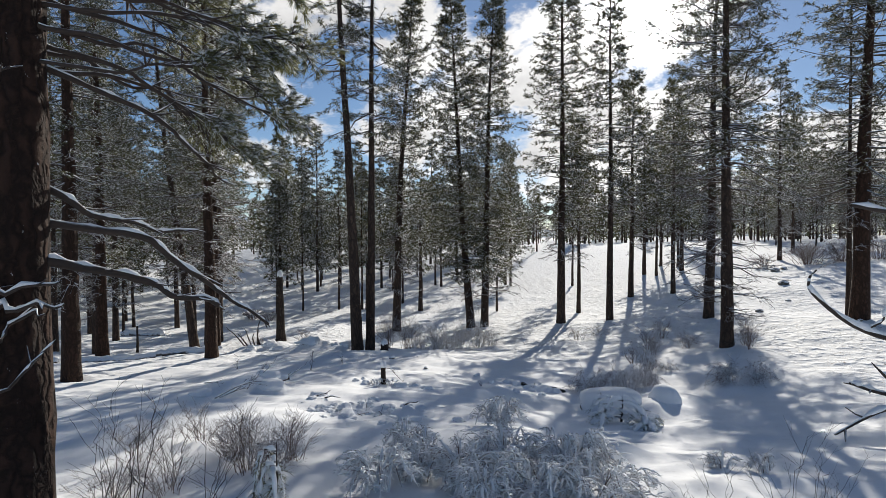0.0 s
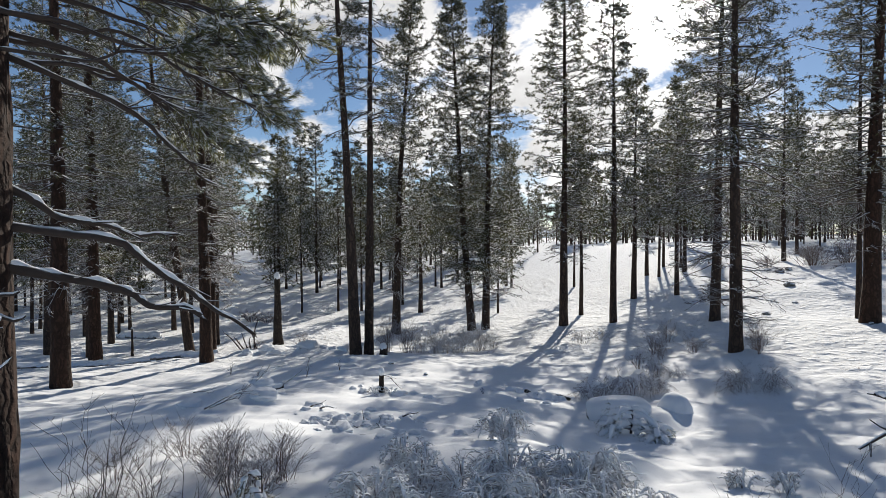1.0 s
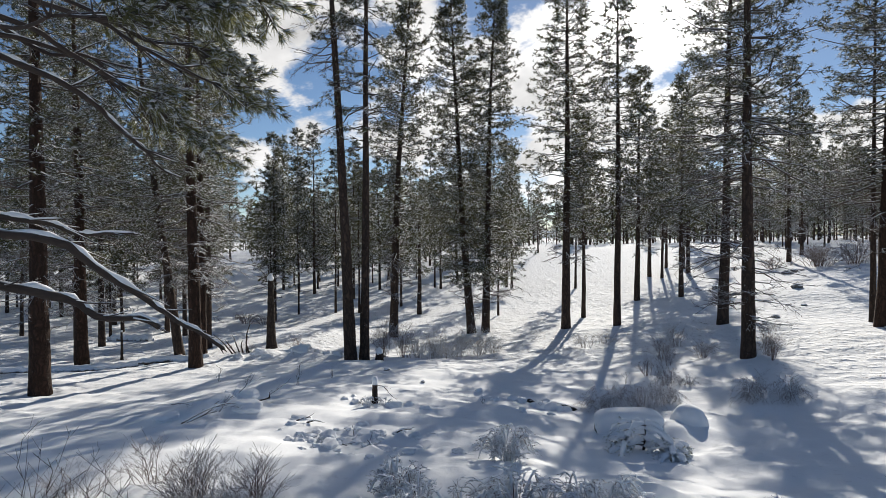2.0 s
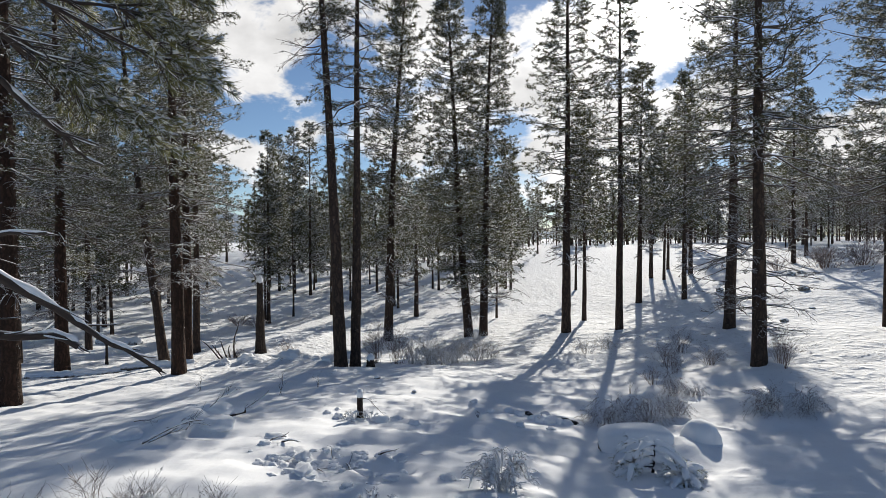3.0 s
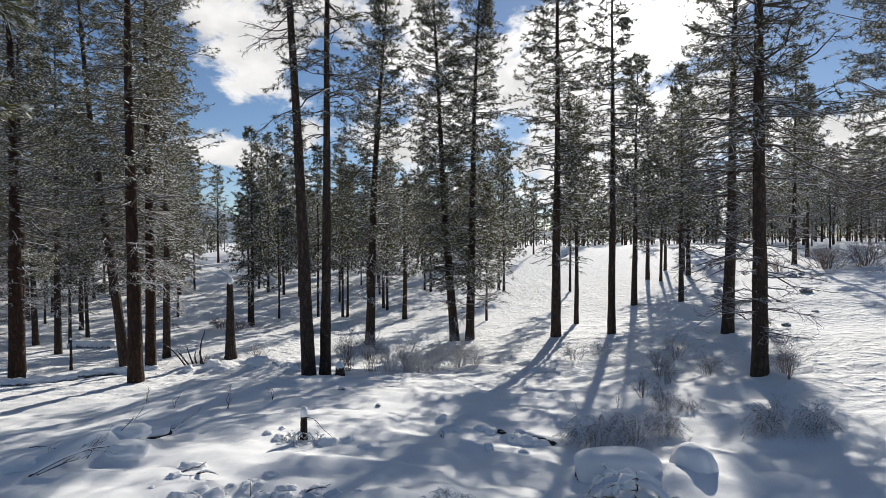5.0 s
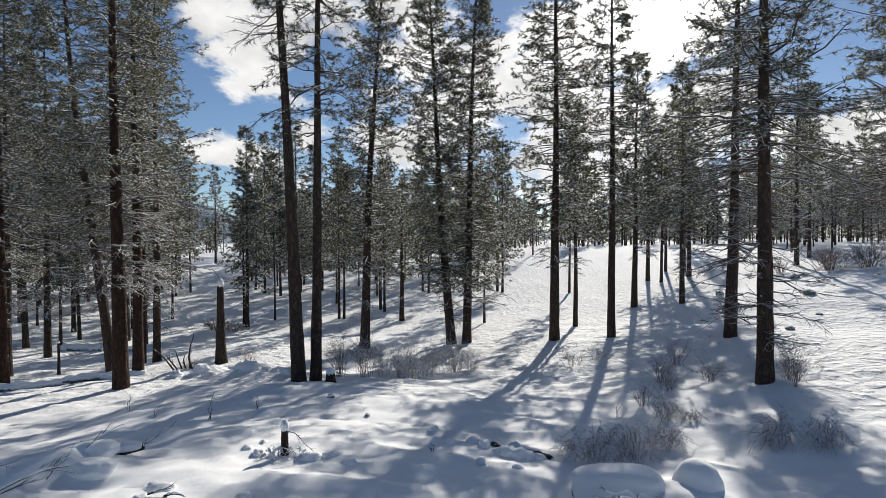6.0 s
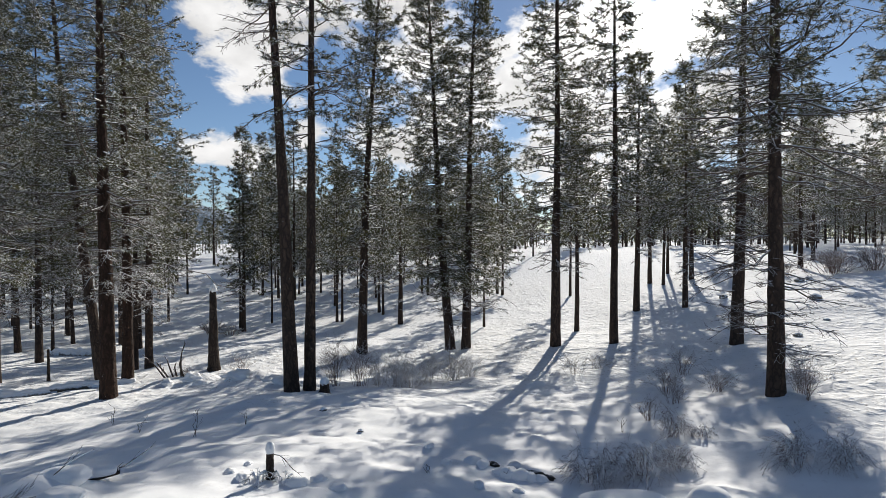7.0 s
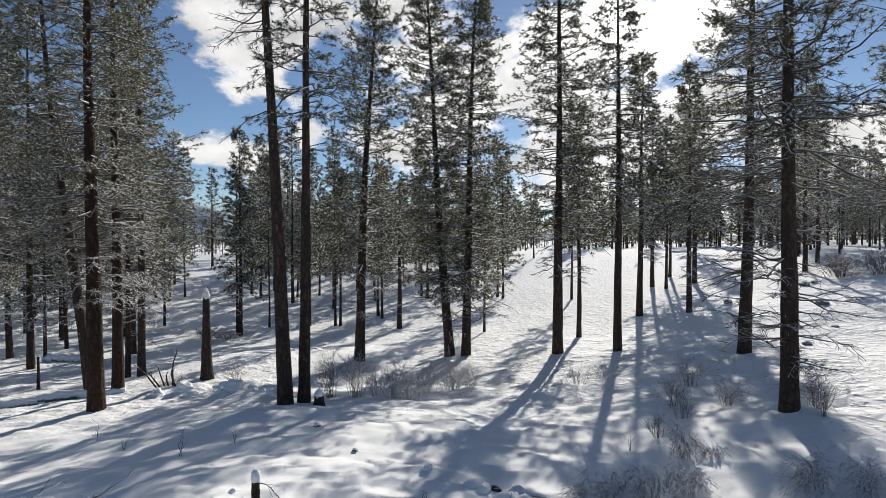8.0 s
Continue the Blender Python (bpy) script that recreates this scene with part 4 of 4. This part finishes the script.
# laden brush beside the start of the walk
for k, (x, y, n, h, w) in enumerate([(0.75, 7.0, 40, 0.62, 0.6), (0.2, 6.6, 30, 0.5, 0.55), (1.5, 6.9, 40, 0.66, 0.6), (1.05, 6.2, 30, 0.6, 0.6), (2.0, 6.5, 22, 0.42, 0.5), (0.45, 6.05, 26, 0.55, 0.55), (1.6, 6.0, 26, 0.6, 0.55),
                                     (0.9, 9.1, 26, 0.45, 0.40), (-0.5, 7.75, 20, 0.38, 0.35), (3.7, 7.5, 8, 0.22, 0.3), (4.2, 7.4, 8, 0.30, 0.2), (-0.75, 6.5, 26, 0.5, 0.5), (-0.25, 6.9, 20, 0.5, 0.35)]):
    weeping_shrub(x, y, n, 0.9 * h, 0.9 * w, LADEN, 200 + k, 0.0072, DARK_STEM, ICED, 12, 0.2)
for k, (x, y, n, h, w) in enumerate([(3.7, 14.0, 26, 0.72, 0.6), (4.5, 13.9, 30, 0.75, 0.7), (5.15, 14.3, 18, 0.6, 0.5), (5.75, 15.8, 18, 0.75, 0.36), (6.24, 15.6, 8, 0.34, 0.2), (7.1, 14.0, 26, 0.7, 0.55), (7.75, 13.9, 20, 0.55, 0.5)]):
    shrub(x, y, n, h, w, LADEN, 230 + k, droop=0.75, hang=0.17, thick=0.0050, per=12, snow=1.8, pad=0.019, material=RIMED_STEM, name="snow_laden_shrub")
for k, (x, y, n, h, w) in enumerate([(-2.75, 7.5, 34, 0.62, 0.5), (-2.0, 7.4, 30, 0.6, 0.42), (-2.4, 6.9, 26, 0.55, 0.4), (-2.1, 6.6, 22, 0.5, 0.4), (-3.5, 8.1, 14, 0.5, 0.4), (-3.9, 7.2, 14, 0.5, 0.5), (-3.1, 6.3, 20, 0.45, 0.45), (-3.7, 6.2, 18, 0.4, 0.45)]):
    shrub(x, y, n, h, w, BARE, 250 + k, droop=0.15, thick=0.004, per=9, snow=0)
for k, (x, y, n, h, w) in enumerate([(-2.1, 21.6, 30, 1.5, 0.5), (-1.4, 22.0, 30, 1.4, 0.6), (-0.9, 23.0, 24, 1.1, 0.7), (-0.3, 22.6, 46, 1.25, 0.8), (0.6, 23.4, 40, 1.2, 0.8), (1.5, 23.9, 46, 1.25, 0.8),
                                     (2.1, 24.6, 24, 0.9, 0.7), (0.2, 21.9, 30, 0.7, 0.8), (5.4, 22.6, 24, 0.6, 0.7), (6.2, 23.0, 18, 0.5, 0.6), (7.0, 19.4, 20, 0.8, 0.5), (8.1, 21.0, 18, 0.8, 0.5), (8.2, 19.1, 18, 0.6, 0.5),
                                     (9.45, 17.5, 18, 1.0, 0.55), (9.2, 17.0, 10, 0.8, 0.4), (9.9, 18.3, 14, 0.7, 0.5), (5.6, 16.8, 10, 0.6, 0.3), (6.7, 18.2, 12, 0.6, 0.35), (-6.2, 25.2, 16, 0.6, 0.6), (-7.9, 24.4, 12, 0.4, 0.5)]):
    shrub(x, y, n, h, w, BARE, 270 + k, droop=0.42 if 1 < k < 10 else 0.3, thick=0.0042, per=11, material=PALE if 1 < k < 10 else SHRUB)
for k, (x, y, n, h, w) in enumerate([(26.2, 40.8, 40, 1.5, 1.8), (28.4, 40.2, 40, 1.7, 1.9), (30.5, 39.6, 40, 1.8, 2.0), (27.5, 43.0, 30, 1.4, 1.6), (23.8, 42.0, 20, 0.9, 1.1), (-14.5, 43.0, 24, 0.8, 1.5), (-13.0, 42.2, 20, 0.7, 1.2)]):
    shrub(x, y, n, h, w, "wide thicket of rimed brush on the snowy bank", 300 + k, droop=0.2, thick=0.016, per=9, name="brush_thicket")

# tall thin sticks at the start
SAPLING = "thin leafless sapling rising from the snow"
for k, (x, y, n, h, w) in enumerate([(-3.15, 5.35, 4, 1.55, 0.35), (-2.75, 5.0, 4, 1.35, 0.4), (-3.6, 6.1, 5, 1.3, 0.35), (-2.3, 5.4, 4, 1.1, 0.35), (-3.2, 6.6, 4, 1.0, 0.3), (2.35, 5.2, 4, 0.85, 0.3), (3.2, 5.3, 5, 1.0, 0.4), (3.8, 5.9, 5, 1.0, 0.5), (2.9, 6.0, 4, 0.7, 0.3), (3.6, 5.0, 4, 1.0, 0.35)]):
    shrub(x, y, n, h, w, SAPLING, 330 + k, thick=0.0042 if x < 0 else 0.003, per=4 if x < 0 else 2, name="bare_sapling", material=DARK_LIMB)

# small pine bent under snow in front of the buried log, and one at the start
def young_pine(x, y, height, reach, label, seed, pad):
    rng = np.random.default_rng(seed)
    root = thing("young_pine", x, y, label, "tree", "young pines under snow", sink=0.05)
    line = trunk_line(rng, height, (0.05, 0), (0.02, 0), 8)
    part("trunk", trunk_mesh(rng, line, 0.05, height, 7, "trunk", BARK, flare=0.1), root)
    for i in range(13):
        h = height * rng.uniform(0.15, 0.9)
        a = rng.uniform(0, 6.28)
        ln = reach * rng.uniform(0.5, 1.0)
        fall = rng.uniform(0.5, 0.95) * h
        p = bent([(0.05 * h, 0, h), (0.45 * ln * math.cos(a), 0.45 * ln * math.sin(a), h + 0.02), (0.8 * ln * math.cos(a), 0.8 * ln * math.sin(a), h - 0.4 * fall), (ln * math.cos(a), ln * math.sin(a), h - fall)], 8)
        tw, _ = side_twigs(rng, p[None], 6, 0.3, 0.8, 0.25)
        made = part("limb", mesh_of("limb", *joined(tubes(p[None], np.linspace(0.012, 0.005, 8)[None], 5), tubes(tw, np.full((len(tw), 3), 0.004), 3)), DARK_LIMB), root)
        at = np.concatenate([tw[:, -1], tw[:, 1], p[4:]])
        aim = np.concatenate([unit(tw[:, -1] - tw[:, 0])] * 2 + [unit(p[4:] - p[3:-1])])
        tagged(part("needles", mesh_of("needles", *blades(rng, at, aim, 8, 0.10, 0.006, 0.4), EDGE_NEEDLE, False), made), kind="stuff")
        spots = np.concatenate([p[2:], tw[:, -1]])
        sv, sf = snow_ridge(rng, p, np.full(8, pad), 0.3, 0.1)
        tri = np.concatenate([sf[:, [0, 1, 2]], sf[:, [0, 2, 3]]])
        part("limb_snow", mesh_of("limb_snow", *joined((sv, tri), pads(rng, spots + np.array([0, 0, 0.012]), pad * 0.8)), CAP), made, "heavy snow on the limb")
    return root


young_pine(3.36, 10.7, 0.55, 0.62, "young pine bowed under thick clumps of snow", 61, 0.055)
young_pine(-1.75, 5.75, 0.85, 0.2, "young pine thickly coated with snow", 62, 0.028)
young_pine(3.7, 10.35, 0.24, 0.42, "young pine bowed under thick clumps of snow", 63, 0.05)


# fallen dead branches
def fallen_branch(x, y, points, thick, label, seed, snowy=1.2, per=4, lift=0.0):
    rng = np.random.default_rng(seed)
    root = thing("fallen_branch", x, y, label, "branch")
    root.location.z += lift
    p = bent(points, 14)
    r = thick * np.linspace(1, 0.35, 14)
    tw, _ = side_twigs(rng, p[None], per, 0.2, 0.8, 0.35)
    main = part("limb", mesh_of("limb", *tubes(p[None], r[None], 7), DARK_LIMB), root)
    tagged(part("twig", mesh_of("twig", *tubes(tw, np.tile(np.array([[0.4, 0.3, 0.18]]) * thick, (len(tw), 1)), 4), DARK_LIMB), main), kind="stuff")
    part("limb_snow", mesh_of("limb_snow", *snow_ridge(rng, p, r * snowy), CAP), root, "snow lying on the branch")
    return root


POKE = "dead branch poking out of the snow"
fallen_branch(-3.5, 12.6, [(-0.4, 0.2, 0.0), (0, 0.1, 0.12), (0.35, 0.3, 0.35)], 0.012, POKE, 73, 0.5)
for k, (a, b, c) in enumerate([(-0.7, 0.1, 0.75), (-0.35, 0.0, 0.55), (-0.15, 0.1, 0.6), (0.1, 0.0, 0.5), (0.3, 0.0, 1.15), (0.15, -0.2, 0.7)]):
    fallen_branch(-8.6 + 0.12 * k, 24.3, [(0.15, 0, -0.1), (a * 0.5, b, c * 0.6), (a, b, c)], 0.035, "charred dead branch leaning from a snowy brush pile", 80 + k, 0.5, 2)
for k, (x, y, turn) in enumerate([(-14.3, 23.2, 0.3), (-11.3, 24.3, 0.6), (-10.4, 24.6, -0.2)]):
    fallen_branch(x, y, [(-0.5, 0, 0), (0, 0.1, 0.12 + 0.1 * turn), (0.5, 0.2, 0.25 * turn)], 0.03, POKE, 90 + k)
# snow-laden dead limbs of a windfall at the edge of the view
WIND = "dead limb of a windfall carrying thick snow"
fallen_branch(7.4, 9.2, [(0.6, 0, 0.65), (-0.2, 0, 0.72), (-0.85, -0.1, 0.92)], 0.05, WIND, 101, 1.9)
fallen_branch(7.4, 9.2, [(0.6, 0, 0.55), (-0.3, -0.1, 0.48), (-1.15, -0.2, 0.12)], 0.045, WIND, 102, 2.0, 3)
fallen_branch(7.4, 9.2, [(0.5, 0, 0.7), (0.0, 0, 0.85), (-0.4, -0.1, 1.15)], 0.045, WIND, 103, 1.8)


# limb that reaches into the view at the start, from a pine beside the path
def reaching_limb():
    rng = np.random.default_rng(77)
    x0, y0 = 4.0, 2.6
    root = thing("pine_tree", x0, y0, "pine beside the path with a low upcurved limb", "tree", GROVE, sink=0.1)
    z0 = root.location.z
    line = trunk_line(rng, 16, (0.0, 0.0), (0, 0), 20)
    part("trunk", trunk_mesh(rng, np.concatenate([line[:1] - np.array([[0, 0, 0.4]]), line]), 0.3, 16, 16, "trunk", BARK), root)
    p = bent([(a - x0, b - y0, c - z0) for a, b, c in [(3.95, 2.6, 2.40), (2.9, 2.65, 2.48), (2.3, 2.7, 2.49), (2.0, 2.72, 2.56), (1.79, 2.73, 2.72), (1.765, 2.73, 2.80), (1.80, 2.73, 2.842)]], 26)
    r = np.interp(np.linspace(0, 1, 26), [0, 0.5, 1], [0.03, 0.011, 0.004])
    fork = bent([(a - x0, b - y0, c - z0) for a, b, c in [(2.02, 2.72, 2.55), (2.08, 2.68, 2.60), (2.075, 2.66, 2.66)]], 8)
    made = part("limb", mesh_of("limb", *joined(tubes(p[None], r[None], 8), tubes(fork[None], np.linspace(0.006, 0.004, 8)[None], 6)), DARK_LIMB), root)
    part("limb_snow", mesh_of("limb_snow", *joined(snow_ridge(rng, p[:22], r[:22] * 1.25), snow_ridge(rng, fork, np.full(8, 0.01))), CAP), made, "snow on the upcurved limb")
    p2 = bent([(a - x0, b - y0, c - z0) for a, b, c in [(3.95, 2.6, 3.3), (2.9, 2.7, 3.1), (2.5, 2.8, 3.08), (2.05, 2.85, 3.16)]], 14)
    r2 = np.linspace(0.03, 0.009, 14)
    made = part("limb", mesh_of("limb", *tubes(p2[None], r2[None], 8), DARK_LIMB), root)
    part("limb_snow", mesh_of("limb_snow", *snow_ridge(rng, p2, r2 * 1.3), CAP), made, "snow on the limb")


reaching_limb()

# stones and clods that show through the snow
STONE = twig_material("dark_stone", (0.22, 0.21, 0.19), 0.8, 0.25, 0.7)
for k, (x, y, s) in enumerate([(13.8, 24.7, 0.16), (23.0, 39.2, 0.3), (23.7, 39.4, 0.26), (19.3, 32.1, 0.27), (17.2, 28.2, 0.14), (15.2, 20.6, 0.10), (17.0, 36.5, 0.28), (-1.6, 17.6, 0.1), (-0.5, 15.9, 0.06)]):
    lump("stone", x, y, (s, s * 0.8, s * 0.6), "small dark stone showing through the snow", "stone", k + 0.5, STONE, 40 * k, 0.35, 0.5, 3)

# trodden lumps of snow
for k in range(70):
    dice2 = random.Random(k)
    u, v = dice2.gauss(0, 0.62), dice2.gauss(0, 0.42)
    s = dice2.uniform(0.03, 0.075) * (1.6 if k % 9 == 0 else 1.0)
    clod = lump("snow_clod", -1.25 + u - 0.35 * v, 10.0 + v, (s * 1.5, s, s * 0.62), "broken clod of trodden snow", "snow", k * 1.7, CAP, 30 * k, 0.42, 0.5, 3)
    tagged(clod, group="clods of trodden snow")
CHIP = "short broken stick lying in trodden snow"
for k, (x, y, turn) in enumerate([(-2.35, 10.85, 0.4), (-2.15, 10.8, -0.2), (-1.35, 10.3, 1.2), (-1.1, 9.9, 2.0), (-0.6, 10.2, 0.3), (-1.5, 9.7, -0.6)]):
    dx, dy = 0.13 * math.cos(turn), 0.13 * math.sin(turn)
    fallen_branch(x, y, [(-dx, -dy, 0.02), (0, 0, 0.06), (dx, dy, 0.05)], 0.016, CHIP, 140 + k, 1.3, 1)

# brush pile under a hump of snow, with bare and laden sticks coming out of it
PILE = "dead stick coming out of a snow-covered brush pile"
for k, (x, y, points, thick, snowy) in enumerate([
        (-3.85, 10.95, [(-0.45, -0.35, 0.0), (-0.2, -0.15, 0.12), (0.05, 0.02, 0.20), (0.25, 0.2, 0.18)], 0.013, 2.2),
        (-3.85, 10.95, [(-0.38, -0.30, 0.0), (-0.1, -0.15, 0.10), (0.1, -0.1, 0.14)], 0.010, 1.8),
        (-3.8, 11.05, [(-0.35, 0.0, 0.10), (0.0, 0.05, 0.16), (0.35, 0.0, 0.13)], 0.008, 1.2),
        (-3.75, 11.1, [(-0.1, -0.05, 0.05), (0.0, 0.0, 0.20), (0.10, 0.05, 0.30)], 0.008, 1.0),
        (-3.6, 11.6, [(-0.1, 0.0, 0.15), (0.05, 0.1, 0.28), (0.28, 0.2, 0.40)], 0.007, 0.5),
        (-4.6, 11.3, [(-0.2, 0.0, 0.03), (0.0, 0.0, 0.05), (0.2, -0.05, 0.03)], 0.008, 0.9)]):
    fallen_branch(x, y, points, thick, PILE, 160 + k, snowy, 6)
for k, (x, y, size, turn) in enumerate([(-3.75, 11.85, (0.36, 0.22, 0.13), 20), (-4.2, 12.3, (0.07, 0.06, 0.10), 0), (-3.5, 11.4, (0.30, 0.24, 0.13), -15), (-4.7, 11.0, (0.24, 0.2, 0.08), 40)]):
    tagged(lump("snow_hump", x, y, size, "smooth hump of snow over a brush pile", "snow", 7.3 * k, CAP, turn, 0.45, 0.22, 4), group="humps of the brush pile")
for k, (x, y, s) in enumerate([(-5.2, 22.4, 0.34), (-5.7, 22.8, 0.24), (-4.7, 22.6, 0.2), (-6.6, 22.6, 0.22), (-7.1, 23.2, 0.26), (-4.2, 21.9, 0.18), (-7.8, 22.9, 0.2), (-3.7, 21.4, 0.2)]):
    tagged(lump("snow_hump", x, y, (s * 1.1, s * 0.8, s * 0.6), "rounded lump of snow beside the pines", "snow", 3.1 * k, CAP, 50 * k, 0.42, 0.6, 3), group="lumps of snow beside the pines")

# gap in the snow where dark wet earth shows, with lumps of snow along its lip
EARTH = twig_material("wet_earth", (0.045, 0.036, 0.028), 0.8, 0.75, 1.2)
for k, (x, y, w) in enumerate([(1.74, 14.62, 0.10), (1.86, 14.46, 0.12), (2.02, 14.34, 0.10), (2.36, 14.12, 0.14), (2.54, 14.06, 0.15), (2.72, 14.00, 0.14), (2.88, 13.94, 0.12)]):
    tagged(lump("earth_clod", x, y, (w, 0.06, 0.055), "dark wet earth showing in a gap of the snow", "earth", 1.9 * k, EARTH, -25, 0.40, 0.5, 3), group="bare earth in the gap")
for k, (x, y, s) in enumerate([(2.12, 14.0, 0.11), (2.24, 13.95, 0.13), (2.38, 14.32, 0.13), (2.58, 13.84, 0.12), (2.74, 13.80, 0.10), (2.42, 13.88, 0.14), (1.66, 14.42, 0.12), (1.84, 14.26, 0.11)]):
    tagged(lump("snow_hump", x, y, (s * 1.3, s, s * 0.8), "rounded lump of snow along a gap of bare earth", "snow", 4.7 * k, CAP, 35 * k, 0.40, 0.3, 3), group="lumps of snow along the gap")
# iced twigs and crumbs of snow round the thin stump
weeping_shrub(-1.5, 12.6, 8, 0.16, 0.26, "low iced twigs at the foot of a stump", 460, 0.006, DARK_STEM, ICED, 6, 0.2)
weeping_shrub(-1.15, 12.7, 6, 0.14, 0.22, "low iced twigs at the foot of a stump", 461, 0.006, DARK_STEM, ICED, 6, 0.2)
for k, (x, y, s) in enumerate([(-0.95, 12.65, 0.13), (-0.7, 12.9, 0.09), (-1.75, 12.7, 0.08), (-2.0, 12.9, 0.07), (-0.35, 12.6, 0.10), (1.2, 14.2, 0.08), (1.7, 13.2, 0.09), (2.3, 13.1, 0.07), (0.9, 15.1, 0.07), (-1.9, 13.4, 0.05)]):
    tagged(lump("snow_clod", x, y, (s * 1.4, s, s * 0.7), "broken clod of snow lying on the smooth snow", "snow", k * 2.3, CAP, 47 * k, 0.42, 0.5, 3), group="clods of snow round the stump")
for k, (x, y, h) in enumerate([(-3.6, 15.4, 0.55), (-2.9, 16.2, 0.4), (-5.3, 16.6, 0.45), (0.9, 13.6, 0.22), (2.2, 13.9, 0.2), (4.9, 16.4, 0.3), (-6.4, 17.5, 0.4)]):
    shrub(x, y, 2, h, 0.1, "single dry stalk standing in the snow", 400 + k, thick=0.005, per=2, name="dry_stalk", material=DARK_LIMB)
